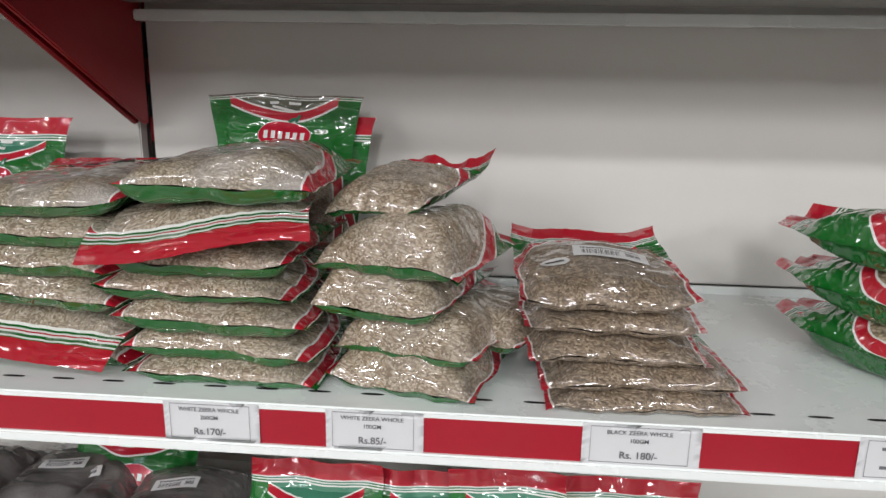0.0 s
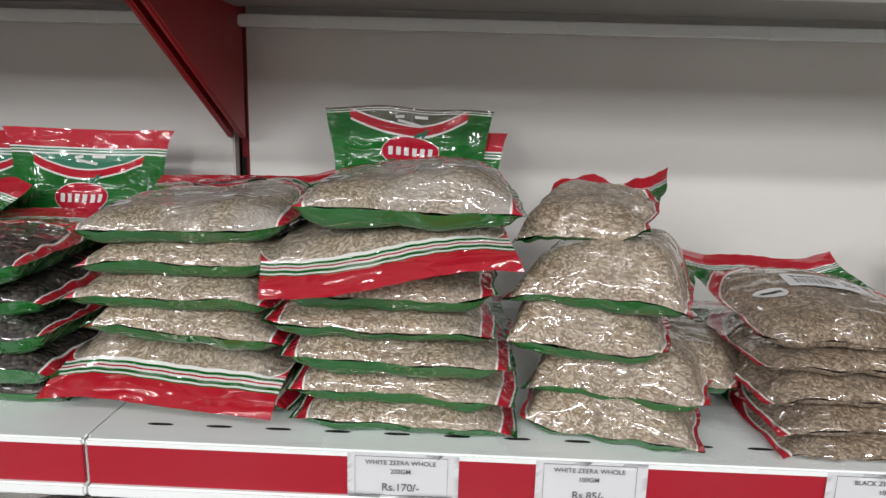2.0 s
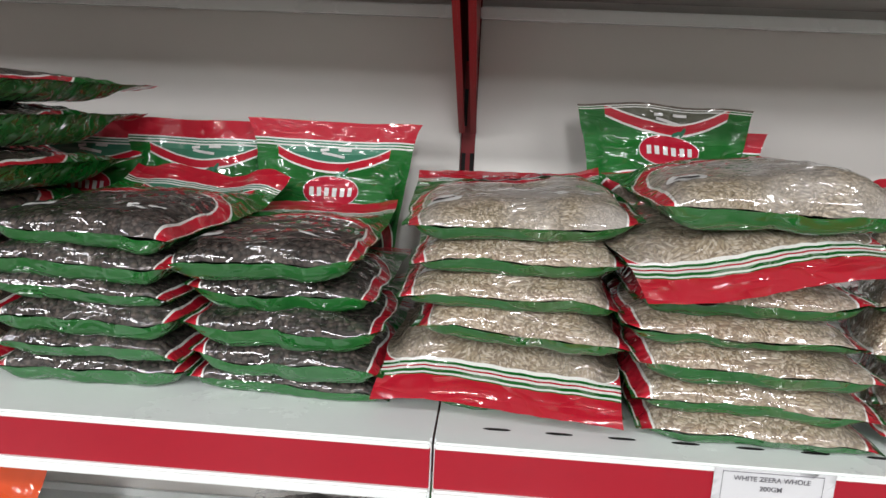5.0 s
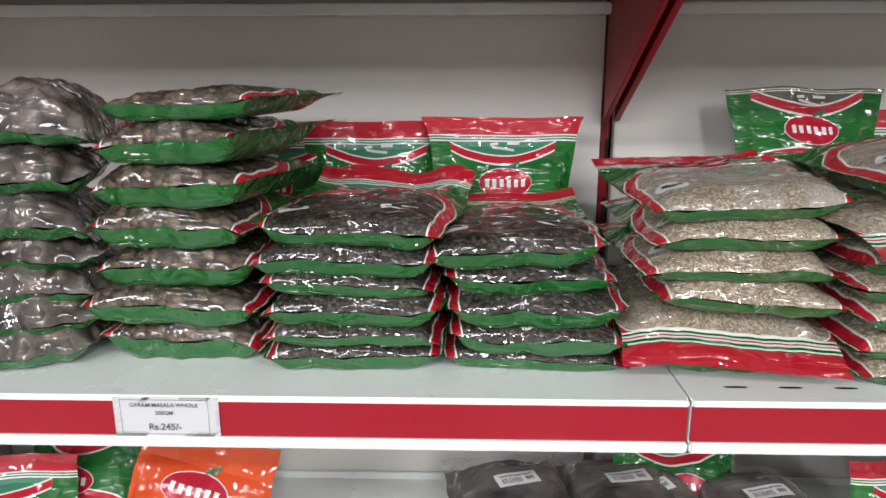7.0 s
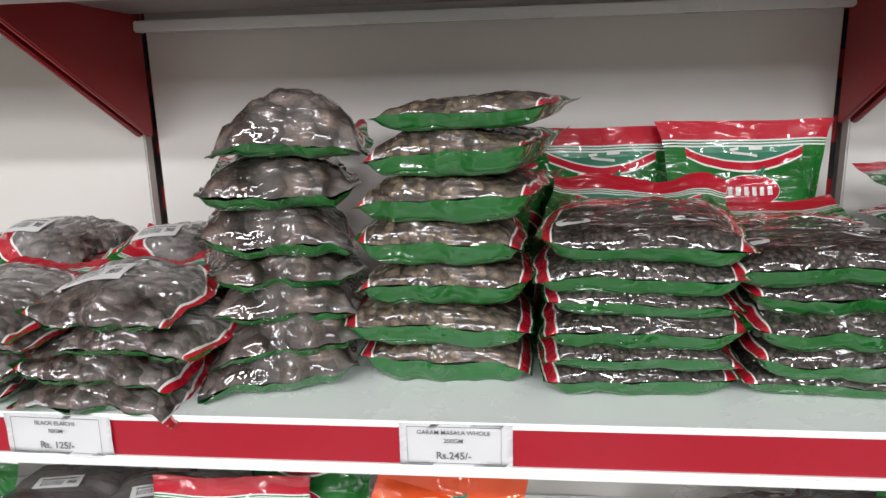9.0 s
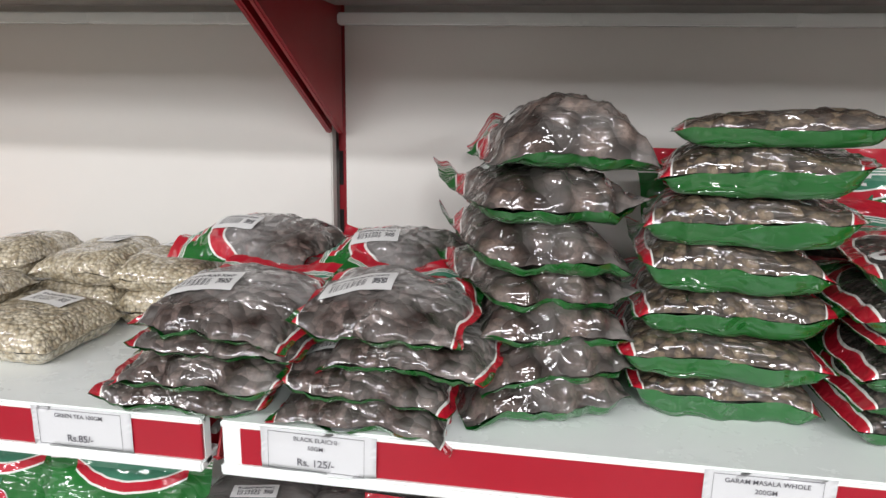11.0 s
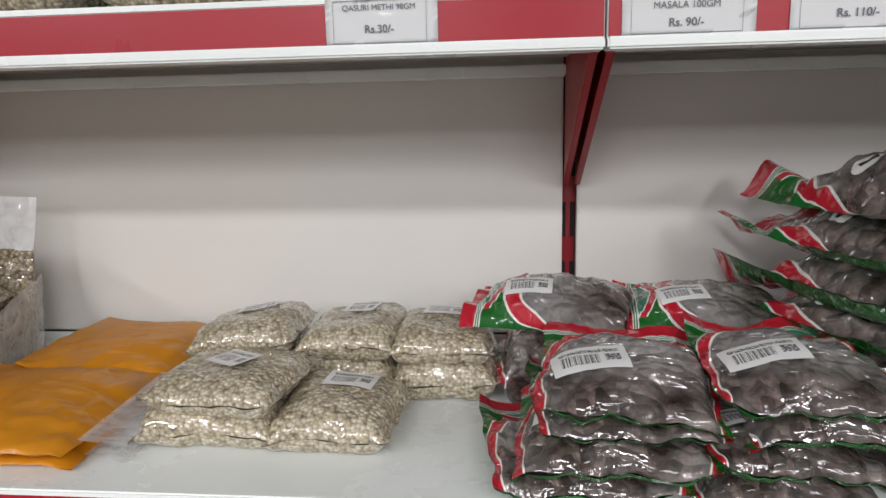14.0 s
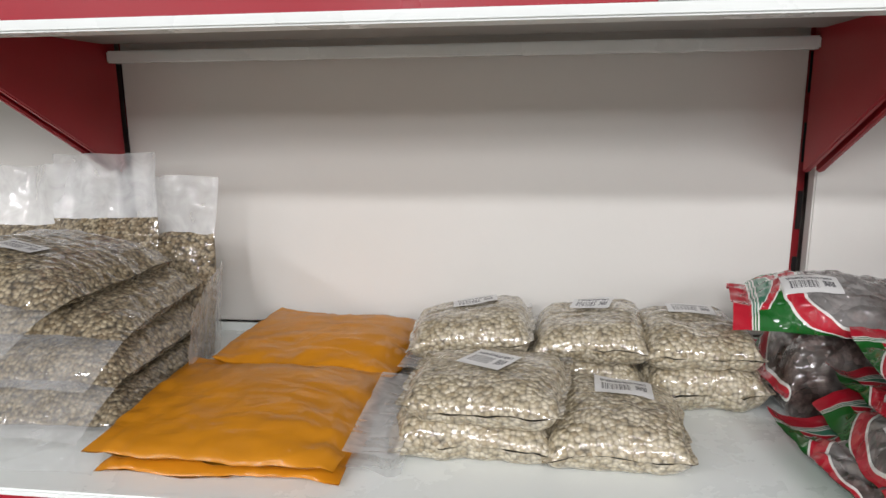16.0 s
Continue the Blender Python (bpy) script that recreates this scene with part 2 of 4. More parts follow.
def clear_film_material(name="clear_film", white=0.18):
    m, t, p = material(name)
    where = t.nodes.new("ShaderNodeTexCoord").outputs["Object"]
    out = t.nodes["Material Output"]
    p.inputs["Base Color"].default_value = (0.85, 0.86, 0.86, 1)
    p.inputs["Roughness"].default_value = 0.4
    gloss(p, t, where, 0.6, 0.1)
    see = t.nodes.new("ShaderNodeBsdfTransparent")
    mix = t.nodes.new("ShaderNodeMixShader")
    n = node(t, "ShaderNodeTexNoise", [("Vector", where)], Scale=30.0, Detail=3.0, Distortion=1.0)
    f = (Sock(t, n.outputs[0]) * 0.5 + (white - 0.15)).op("MAXIMUM", 0.05)
    t.links.new(f.socket, mix.inputs[0])
    t.links.new(see.outputs[0], mix.inputs[1])
    t.links.new(p.outputs[0], mix.inputs[2])
    t.links.new(mix.outputs[0], out.inputs["Surface"])
    return m


def sticker_material():
    """White label with a row of bars and lines of small print."""
    m, t, p = material("barcode_label")
    uv = t.nodes.new("ShaderNodeUVMap")
    uv.uv_map = "UVMap"
    sep = node(t, "ShaderNodeSeparateXYZ", [("Vector", uv.outputs[0])])
    u, v = Sock(t, sep.outputs[0]), Sock(t, sep.outputs[1])
    wave = node(t, "ShaderNodeTexNoise", [("Vector", node(t, "ShaderNodeCombineXYZ", [("X", u * 60.0)]).outputs[0])], Scale=1.0)
    bars = (Sock(t, wave.outputs[0]) > 0.5) * (v > 0.22) * (v < 0.62) * (u > 0.12) * (u < 0.62)
    word = node(t, "ShaderNodeTexNoise", [("Vector", uv.outputs[0])], Scale=30.0)
    lines = (Sock(t, word.outputs[0]) > 0.47) * (v > 0.70) * (v < 0.84) * (u > 0.1) * (u < 0.9)
    price = (Sock(t, word.outputs[0]) > 0.45) * (v > 0.3) * (v < 0.6) * (u > 0.70) * (u < 0.9)
    ink = bars.op("MAXIMUM", lines).op("MAXIMUM", price)
    t.links.new(blend(t, ink, (0.78, 0.78, 0.77), (0.05, 0.05, 0.06)), p.inputs["Base Color"])
    p.inputs["Roughness"].default_value = 0.4
    p.inputs["Coat Weight"].default_value = 0.4
    return m


STICKER = sticker_material()
GREEN_FILM = film_material("green_film", GREEN, 1.3, 0.04, 1.0)
TEAL_FILM = film_material("teal_film", (0.03, 0.16, 0.09))
WHITE_PRINT = film_material("white_print", (0.72, 0.72, 0.70), 0.3)
LOGO_RED = film_material("logo_red", (0.42, 0.01, 0.03), 0.3)
ORANGE_FILM = film_material("orange_powder_film", (0.58, 0.225, 0.010), 0.3, 0.2, 0.4)
ORANGE_PRINT = film_material("orange_print", (0.62, 0.07, 0.012), 0.4)
BLACK_FILM = film_material("black_film", (0.04, 0.038, 0.038), 0.5)
CLEAR = clear_film_material()
CLEAR_THIN = clear_film_material("thin_film", 0.15)
CLEAR_MILKY = clear_film_material("milky_film", 0.30)
PRINTED = {k: printed_bag_material(k) for k in ("cumin", "pale cumin", "black cumin", "pepper", "mixed spice", "nutmeg", "pods", "tan seed")}
for k in ("cumin", "black cumin", "pods", "nutmeg"):
    PRINTED["small " + k] = printed_bag_material(k, style="small")
PRINTED["head cumin"] = printed_bag_material("cumin", style="head")
PRINTED["dull cumin"] = printed_bag_material("cumin", True)
PLAIN = {k: plain_bag_material(k) for k in ("pale seed", "coriander", "dark powder")}


# ---------------------------------------------------------------- mesh shorthand
def link(name, bm, mat, parent=None, label="", smooth=False):
    me = bpy.data.meshes.new(name)
    bm.to_mesh(me)
    bm.free()
    for x in (mat if isinstance(mat, (list, tuple)) else [mat]):
        me.materials.append(x)
    if smooth:
        me.polygons.foreach_set("use_smooth", [True] * len(me.polygons))
    ob = new(name, me)
    if parent is not None:
        ob.parent = parent
    if label:
        ob["label"] = label
    return ob


part = link


def box(bm, x0, x1, y0, y1, z0, z1, bevel=0.0):
    made = bmesh.ops.create_cube(bm, size=1.0)["verts"]
    bmesh.ops.scale(bm, vec=(x1 - x0, y1 - y0, z1 - z0), verts=made)
    bmesh.ops.translate(bm, vec=((x0 + x1) / 2, (y0 + y1) / 2, (z0 + z1) / 2), verts=made)
    if bevel:
        edges = list({e for v in made for e in v.link_edges})
        bmesh.ops.bevel(bm, geom=edges, offset=bevel, segments=2, affect="EDGES")
    return bm


def slab(name, x0, x1, y0, y1, z0, z1, mat, parent=None, bevel=0.0, label=""):
    return link(name, box(bmesh.new(), x0, x1, y0, y1, z0, z1, bevel), mat, parent, label)


def prism(points, axis, a, b):
    """A polygon drawn out along an axis, from a to b."""
    bm = bmesh.new()
    put = {"x": lambda p, d: (d, p[0], p[1]), "y": lambda p, d: (p[0], d, p[1])}[axis]
    lo, hi = [bm.verts.new(put(p, a)) for p in points], [bm.verts.new(put(p, b)) for p in points]
    bm.faces.new(lo), bm.faces.new(hi[::-1])
    for i in range(len(points)):
        j = (i + 1) % len(points)
        bm.faces.new((lo[i], hi[i], hi[j], lo[j]))
    bmesh.ops.recalc_face_normals(bm, faces=bm.faces)
    return bm


# ---------------------------------------------------------------- the shop's shell
tagged(slab("floor", -9, 6, -7, 1.3, -0.1, -0.006, GROUT), "pale floor of the shop", "floor", kind="structure")
tagged(slab("ceiling", -9, 6, -7, 1.3, CEILING_Z, CEILING_Z + 0.1, PLASTER), "plain white ceiling", "ceiling", kind="structure")
for nm, args in (("wall_south", (-9, 6, -7.1, -7)), ("wall_north", (-9, 6, 1.2, 1.3)), ("wall_west", (-9.1, -9, -7.1, 1.3)), ("wall_east", (6, 6.1, -7.1, 1.3))):
    tagged(slab(nm, *args, -0.1, CEILING_Z, WALL_PAINT), "plain grey-beige painted wall", "wall", kind="structure")
tagged(slab("floor_covering", -9, 6, -7, 1.3, -0.006, 0.0, FLOOR_TILE), "beige polished floor covering", "floor", kind="structure")


def ceiling_lamp(x, y, wx, wy):
    base = new("ceiling_light")
    base.location = (x, y, CEILING_Z)
    part("housing", box(bmesh.new(), -wx, wx, -wy, wy, -0.06, 0.0, 0.008), LAMP_STEEL, base)
    for s in (-1, 1):
        if wx > wy:
            part("end_cap", box(bmesh.new(), s * wx - 0.02, s * wx + 0.02, -wy, wy, -0.085, -0.002, 0.006), LAMP_STEEL, base)
        else:
            part("end_cap", box(bmesh.new(), -wx, wx, s * wy - 0.02, s * wy + 0.02, -0.085, -0.002, 0.006), LAMP_STEEL, base)
    return tagged(base, "white fluorescent batten on the ceiling", "ceiling lamp", "ceiling lamps")


for x, y in LAMP_SPOTS:
    ceiling_lamp(x, y, *((0.79, 0.15) if y > -2 else (0.17, 0.79)))

# ---------------------------------------------------------------- the shelving
FRONT, BACK = 0.697, 1.138
SHELF, UPPER, LOWER = 1.262, 1.7055, 0.90
UPPER_FRONT = 0.797
POSTS = [1.72, 0.52, -0.696, -1.696, -2.634, -3.634]

for i, x in enumerate(POSTS):
    post = new("shelf_upright")
    post.location = (x, BACK, 0)
    bm = bmesh.new()
    box(bm, -0.0102, 0.0102, 0.030, 0.050, 0, 2.3, 0.001)
    part("post", bm, RED_STEEL, post)
    for k in range(14):
        z = 0.967 + 0.09 * k
        for c in (-0.0062, 0.0062):
            part("slot", box(bmesh.new(), c - 0.0030, c + 0.0030, 0.0285, 0.0305, z, z + 0.052), DARK_HOLE, post)
    tagged(post, "dark red slotted steel upright between the shelf bays", "shelf upright", "shelf uprights")

BAYS = list(zip(POSTS[1:], POSTS[:-1]))
for i, (x0, x1) in enumerate(BAYS):
    panel = new("back_panel")
    panel.location = ((x0 + x1) / 2, BACK, 0)
    w = (x1 - x0) / 2 - 0.0105
    for z0, z1 in ((0.12, 0.88), (0.882, 1.262), (1.2755, 1.70), (1.704, 2.28)):
        part("board", box(bmesh.new(), -w, w, -0.002, 0.02, z0, z1, 0.002), BACK_WHITE, panel)
    tagged(panel, "off-white steel back panel of the shelving", "back panel", "back panels")


def shelf(x0, x1, top, front, slots, name_label, bare=0.0):
    ob = new("shelf")
    ob.location = ((x0 + x1) / 2, 0, top)
    w = (x1 - x0) / 2 - 0.001
    # tray with a folded front edge
    prof = [(front + 0.004, 0), (BACK - 0.009, 0), (BACK - 0.009, 0.012), (BACK - 0.005, 0.012), (BACK - 0.005, -0.024), (BACK - 0.008, -0.024), (BACK - 0.008, -0.003), (front + 0.012, -0.003), (front + 0.012, -0.05), (front + 0.004, -0.05), (front + 0.001, -0.046), (front + 0.001, -0.003)]
    part("tray", prism(prof, "x", -w, w), WHITE_STEEL, ob)
    part("rear_rail", box(bmesh.new(), -w + 0.0085, w - 0.0085, BACK - 0.034, BACK - 0.016, -0.0585, -0.0425, 0.002), WHITE_STEEL, ob)
    # shade beneath the tray is painted in by this darker grey
    part("underside", box(bmesh.new(), -w + 0.004, w - 0.004, front + 0.03, BACK - 0.036, -0.034, -0.026, 0.001), SHADED_STEEL, ob, "steel underside, coloured dark grey for the shade beneath the shelf")
    part("lower_lip", box(bmesh.new(), -w, w, front - 0.007, front + 0.03, -0.0535, -0.0425, 0.002), WHITE_STEEL, ob)
    part("upper_lip", box(bmesh.new(), -w, w, front - 0.004, front + 0.006, -0.0075, 0.0, 0.0018), WHITE_STEEL, ob)
    part("price_strip", box(bmesh.new(), -w + 0.001 + bare, w - 0.001, front - 0.003, front + 0.001, -0.0425, -0.0065, 0.0005), RED_STRIP, ob, "glossy red price strip")
    for k in range(slots):
        bm = bmesh.new()
        bmesh.ops.create_circle(bm, cap_ends=True, segments=14, radius=1.0)
        for v in bm.verts:
            v.co = (v.co.x * 0.009 + (0.003 if v.co.x > 0 else -0.003), v.co.y * 0.0024, 0.0004)
        bmesh.ops.translate(bm, vec=(-w + 0.052 + 0.0535 * k, front + 0.028, 0), verts=bm.verts)
        part("slot", bm, DARK_HOLE, ob)
    return tagged(ob, name_label, "shelf", "shelves")


for i, (x0, x1) in enumerate(BAYS):
    a, c = x0 + (0.020 if i == 2 else 0.0), x1 + (0.004 if i == 3 else 0.0)
    shelf(a, c, SHELF, FRONT, 22 if i in (0, 1) else 0, bare=0.018 if i == 2 else 0.0, name_label="white steel shelf with a red price strip along its front")
    shelf(x0, x1, UPPER, UPPER_FRONT, 0, "white upper steel shelf with a red price strip")
    shelf(x0, x1, LOWER, FRONT - 0.02, 0, "white lower steel shelf with a red price strip")
    base = new("shelf_plinth")
    base.location = ((x0 + x1) / 2, 0, 0)
    part("kick_plate", box(bmesh.new(), -0.47, 0.47, FRONT + 0.02, FRONT + 0.04, 0.0, 0.13, 0.002), WHITE_STEEL, base)
    part("deck", box(bmesh.new(), -0.47, 0.47, FRONT - 0.02, BACK - 0.02, 0.13, 0.16, 0.003), WHITE_STEEL, base)
    tagged(base, "white steel plinth under the shelving", "shelf base", "shelf bases")


def bracket(x, top, front, deep):
    ob = new("shelf_bracket")
    ob.location = (x, 0, top)
    prof = [(front + 0.012, -0.050), (front + 0.035, -0.001), (BACK - 0.012, -0.001), (BACK - 0.012, -deep), (BACK - 0.022, -deep - 0.002)]
    part("plate", prism(prof, "x", -0.0012, 0.0012), RED_STEEL, ob)
    fold = [(front + 0.012, -0.0485), (BACK - 0.022, -deep - 0.001), (BACK - 0.022, -deep + 0.001), (front + 0.012, -0.0465)]
    part("folded_edge", prism(fold, "x", -0.004, 0.004), RED_STEEL, ob)
    return tagged(ob, "dark red triangular steel shelf bracket under a white shelf", "shelf bracket", "shelf brackets")


for x in POSTS:
    for s in (-1, 1):
        bracket(x + s * 0.008, UPPER, UPPER_FRONT, 0.205)
        bracket(x + s * 0.008, SHELF, FRONT, 0.211)
        bracket(x + s * 0.008, LOWER, FRONT - 0.02, 0.211)


# ---------------------------------------------------------------- price tags
def words(text, size, x, z, parent, bold=0.0):
    cu = bpy.data.curves.new("words", "FONT")
    cu.body, cu.size, cu.align_x, cu.align_y, cu.extrude, cu.offset = text, size, "CENTER", "CENTER", 0.0001, bold
    tmp = new("words", cu)
    bpy.context.view_layer.update()
    me = bpy.data.meshes.new_from_object(tmp.evaluated_get(bpy.context.evaluated_depsgraph_get()))
    bpy.data.objects.remove(tmp)
    me.materials.clear()
    me.materials.append(INK)
    ob = new("lettering", me)
    ob.parent = parent
    ob.matrix_local = pose(x, -0.0008, z, 90, 0, 0)
    return ob


def price_tag(x0, x1, z0, z1, y, lines, label, tilt=0.0, wavy=0.0006):
    ob = new("price_tag")
    w, h = (x1 - x0) / 2, (z1 - z0) / 2
    ob.matrix_basis = pose((x0 + x1) / 2, y, (z0 + z1) / 2, 0, tilt, 0)
    bm = bmesh.new()
    bmesh.ops.create_grid(bm, x_segments=14, y_segments=6, size=1.0)
    for v in bm.verts:
        a, b = v.co.x, v.co.y
        v.co = (a * w, -wavy * (0.5 + noise.noise((a * 2 + x0 * 9, b * 1.5, 3))), b * h)
    bmesh.ops.solidify(bm, geom=bm.faces[:], thickness=0.0004)
    part("card", bm, PAPER, ob, smooth=True)
    bm = bmesh.new()
    for a in (-w * 0.86, w * 0.80):
        box(bm, a - 0.00013, a + 0.00013, -0.0009 - wavy, -0.0006 - wavy, -h * 0.85, h * 0.9)
    box(bm, -w * 0.86, w * 0.8, -0.0009 - wavy, -0.0006 - wavy, h * 0.88, h * 0.9)
    box(bm, -w * 0.86, w * 0.8, -0.0009 - wavy, -0.0006 - wavy, -h * 0.87, -h * 0.85)
    part("ruled_border", bm, INK, ob)
    for text, size, z, bold in lines:
        if text == "=":
            part("print_bar", box(bmesh.new(), -w * 0.6, w * 0.6, -0.0012, -0.0008, z * h - 0.0015, z * h + 0.0015), INK, ob)
        else:
            o = words(text, size, -0.002, z * h, ob, bold)
            o.location.y = -0.0009 - wavy
    return tagged(ob, label, "price tag", "price tags")


def tag_main(x0, x1, a, b, c, label, **more):
    price_tag(x0, x1, 1.2195, 1.2605, FRONT - 0.0042, [(a, 0.0059, 0.62, 0.00004), (b, 0.0059, 0.22, 0.00004), (c, 0.0098, -0.5, 0.00012)], label, **more)


tag_main(-0.468, -0.373, "WHITE ZEERA WHOLE", "200GM", "Rs.170/-", "white card price tag for whole white zeera, 200 grams")
tag_main(-0.308, -0.214, "WHITE ZEERA WHOLE", "100GM", "Rs.85/-", "white card price tag for whole white zeera, 100 grams")
tag_main(-0.066, 0.042, "BLACK ZEERA WHOLE", "100GM", "Rs. 180/-", "white card price tag for whole black zeera")
tag_main(-1.249, -1.146, "GARAM MASALA WHOLE", "200GM", "Rs.245/-", "white card price tag for whole garam masala")
tag_main(-1.635, -1.527, "BLACK ELAICHI", "50GM", "Rs. 125/-", "crumpled white price tag for black elaichi", tilt=1.0, wavy=0.0022)
tag_main(-1.867, -1.763, "GREEN TEA 100GM", "", "Rs.85/-", "white card price tag for green tea")
price_tag(0.180, 0.278, 1.2195, 1.2605, FRONT - 0.0042, [("=", 0, 0.5, 0), ("=", 0, -0.4, 0)], "white card price tag with small dark print")


def tag_upper(x0, x1, lines, label):
    price_tag(x0, x1, UPPER - 0.0445, UPPER - 0.002, UPPER_FRONT - 0.0042, lines, label)


tag_upper(-1.951, -1.847, [("QASURI METHI 98GM", 0.0072, 0.6, 0.0), ("Rs.30/-", 0.0098, -0.3, 0.00015)], "white card price tag for qasuri methi")
tag_upper(-1.683, -1.568, [("ACHAR GOSHT", 0.0082, 0.7, 0.0), ("MASALA 100GM", 0.0082, 0.25, 0.0), ("Rs. 90/-", 0.0098, -0.45, 0.00015)], "white card price tag for achar gosht masala")
tag_upper(-1.540, -1.425, [("=", 0, 0.6, 0), ("Rs. 110/-", 0.0098, -0.3, 0.00015)], "white card price tag reading Rs. 110")
for left in (-0.258, -0.082):
    tag_upper(left, left + 0.096, [("=", 0, 0.55, 0), ("=", 0, 0.1, 0), ("=", 0, -0.5, 0)], "white card price tag with small dark print")


# ---------------------------------------------------------------- bags
def lumps(x, y, size, seed):
    """Height 0..1 of round pieces of that size packed in a layer."""
    best = 0.0
    gx, gy = math.floor(x / size), math.floor(y / size)
    for i in (gx - 1, gx, gx + 1):
        for j in (gy - 1, gy, gy + 1):
            a = noise.cell_vector((i + seed * 13.1, j + 0.5, seed))
            cx, cy = (i + 0.5 + 0.5 * (a.x - 0.5)) * size, (j + 0.5 + 0.5 * (a.y - 0.5)) * size
            d = ((x - cx) ** 2 + (y - cy) ** 2) / (size * 0.62) ** 2
            best = max(best, math.sqrt(max(0.0, 1 - d)) * (0.6 + 0.4 * a.z))
    return best


def grid_mesh(nu, nv, at, uvs=None):
    bm = bmesh.new()
    layer = bm.loops.layers.uv.new("UVMap")
    rows = [[bm.verts.new(at(i / nu, j / nv)) for i in range(nu + 1)] for j in range(nv + 1)]
    for j in range(nv):
        for i in range(nu):
            f = bm.faces.new((rows[j][i], rows[j][i + 1], rows[j + 1][i + 1], rows[j + 1][i]))
            for loop, (a, b) in zip(f.loops, ((i, j), (i + 1, j), (i + 1, j + 1), (i, j + 1))):
                loop[layer].uv = (a / nu, b / nv) if uvs is None else uvs(a / nu, b / nv)
    return bm


class Bag:
    """The shape of a filled pouch lying on its back: u across (-1..1), v from its foot (0) to its head (1)."""

    def __init__(self, w, l, t, seed, seam=0.40, fill=0.84, side=0.91, lump=0.0, lump_size=0.02, crease=1.0, droop=0.0, curl=0.0, foot=0.2, taper=0.02, box=3.6, flat=0.6, pinch=0.0, flare=0.0):
        self.w, self.l, self.t, self.seed, self.seam, self.fill, self.side = w, l, t, seed, seam, fill, side
        self.box, self.flat, self.pinch, self.flare = box, flat, pinch, flare
        self.lump, self.lump_size, self.crease, self.droop, self.curl, self.foot, self.taper = lump, lump_size, crease, droop, curl, foot, taper

    def belly(self, u, v, side=1):
        a = min(1.0, abs(u) / self.side)
        across = (1 - a ** (self.box if side > 0 else self.box + 3)) ** 0.6
        if v >= self.fill:
            return 0.0
        q = v / self.fill
        along = 1.0
        foot = self.foot if side > 0 else self.foot * 0.4
        if q < foot:
            along = math.sqrt(max(0.0, 1 - (1 - q / foot) ** 2))
        elif q > self.flat:
            along = max(0.0, 1 - ((q - self.flat) / (1 - self.flat)) ** 2.2) ** 0.8
        return across * along

    def at(self, u, v, side):
        s = self.seed
        b = self.belly(u, v, side)
        edge = 1 - b
        n1 = noise.noise((u * 1.8 + s, v * 2.2, s * 0.7))
        big = noise.noise((u * 0.9 - s, v * 1.1 + s, 2.0))
        # uneven filling, and an outline that is pulled in and out
        lean = 1 + 0.30 * u * math.sin(s * 2.3) + 0.15 * (v - 0.5) * math.sin(s * 5.1)
        x = u * self.w / 2 * (1 - self.taper * edge * (1 if v < 0.25 else 0.35))
        x += 0.0045 * self.crease * noise.noise((u * 0.8, v * 5.0 + s, 9.0)) * abs(u)
        x *= 1 - self.flare * (1 - v) ** 0.7
        y = v * self.l + 0.006 * self.crease * noise.noise((u * 3.1, s, 5)) * (1 - v) + 0.012 * self.l * noise.noise((u * 1.3, s, 5)) * edge
        rim = max(0.0, abs(u) - 0.62) / 0.38
        pucker = math.sin(u * 26 + 5 * n1 + s) * 0.0012 + math.sin(v * 31 + 4 * n1) * 0.0009 + rim * math.sin(v * 43 + 7 * n1 + s) * 0.0010
        if side > 0:
            z = self.t * self.seam + self.t * (1 - self.seam) * b * lean * (1 + 0.22 * big + 0.12 * n1)
            px, py = u * self.w / 2, v * self.l
            sharp = 0.0
            for f, amp in ((26.0, 0.0042), (58.0, 0.0026), (120.0, 0.0011)):
                sharp += amp * (0.22 - abs(noise.noise((px * f * 0.75 + s * 5, py * f + s, f))))
            z += self.crease * (sharp * min(1, b * 1.5) + pucker * min(1.0, edge + rim) * (0.3 if b <= 0 else 1))
            if self.lump and b > 0:
                z += self.lump * (lumps(u * self.w / 2, v * self.l, self.lump_size, s) - 0.55) * min(1.0, b * 1.6) * (1 - abs(u) ** 3) * (1 - 0.8 * v**3)
        else:
            z = self.t * self.seam - self.t * self.seam * b * (1 + 0.08 * n1) - 0.0004
            z += self.crease * pucker * edge * (0.3 if b <= 0 else 1)
            low = max(0.0, 1 - v * 5)
            px = u * self.w / 2
            y += self.crease * low * (0.0055 * abs(noise.noise((px * 22 + s, s, 4.0))) + 0.003 * abs(noise.noise((px * 60, s, 7.0))) - 0.002)
            z += self.crease * low * 0.003 * noise.noise((px * 34 + s * 3, s, 1.0))
        if v > self.fill - 0.1:
            k = (v - self.fill + 0.1) / (1.1 - self.fill)
            z -= self.droop * k**1.5
            x *= 1 - self.pinch * k
            z += self.curl * k * noise.noise((u * 1.7 + s * 2, 1.0, s))
        # the ends hang or turn up a little
        z += self.crease * 0.007 * (math.sin(s * 3.7) if u < 0 else math.sin(s * 4.9)) * rim**1.5
        z += 0.004 * noise.noise((u * 1.2, s + 3.3, 1.0)) * edge
        return Vector((x, y, z))


def smoothed(shape):
    flat = Bag(shape.w, shape.l, shape.t, shape.seed, shape.seam, shape.fill, shape.side, shape.lump * 0.25, shape.lump_size, shape.crease * 0.25, shape.droop, shape.curl, shape.foot, shape.taper, shape.box, shape.flat, shape.pinch, shape.flare)
    return flat


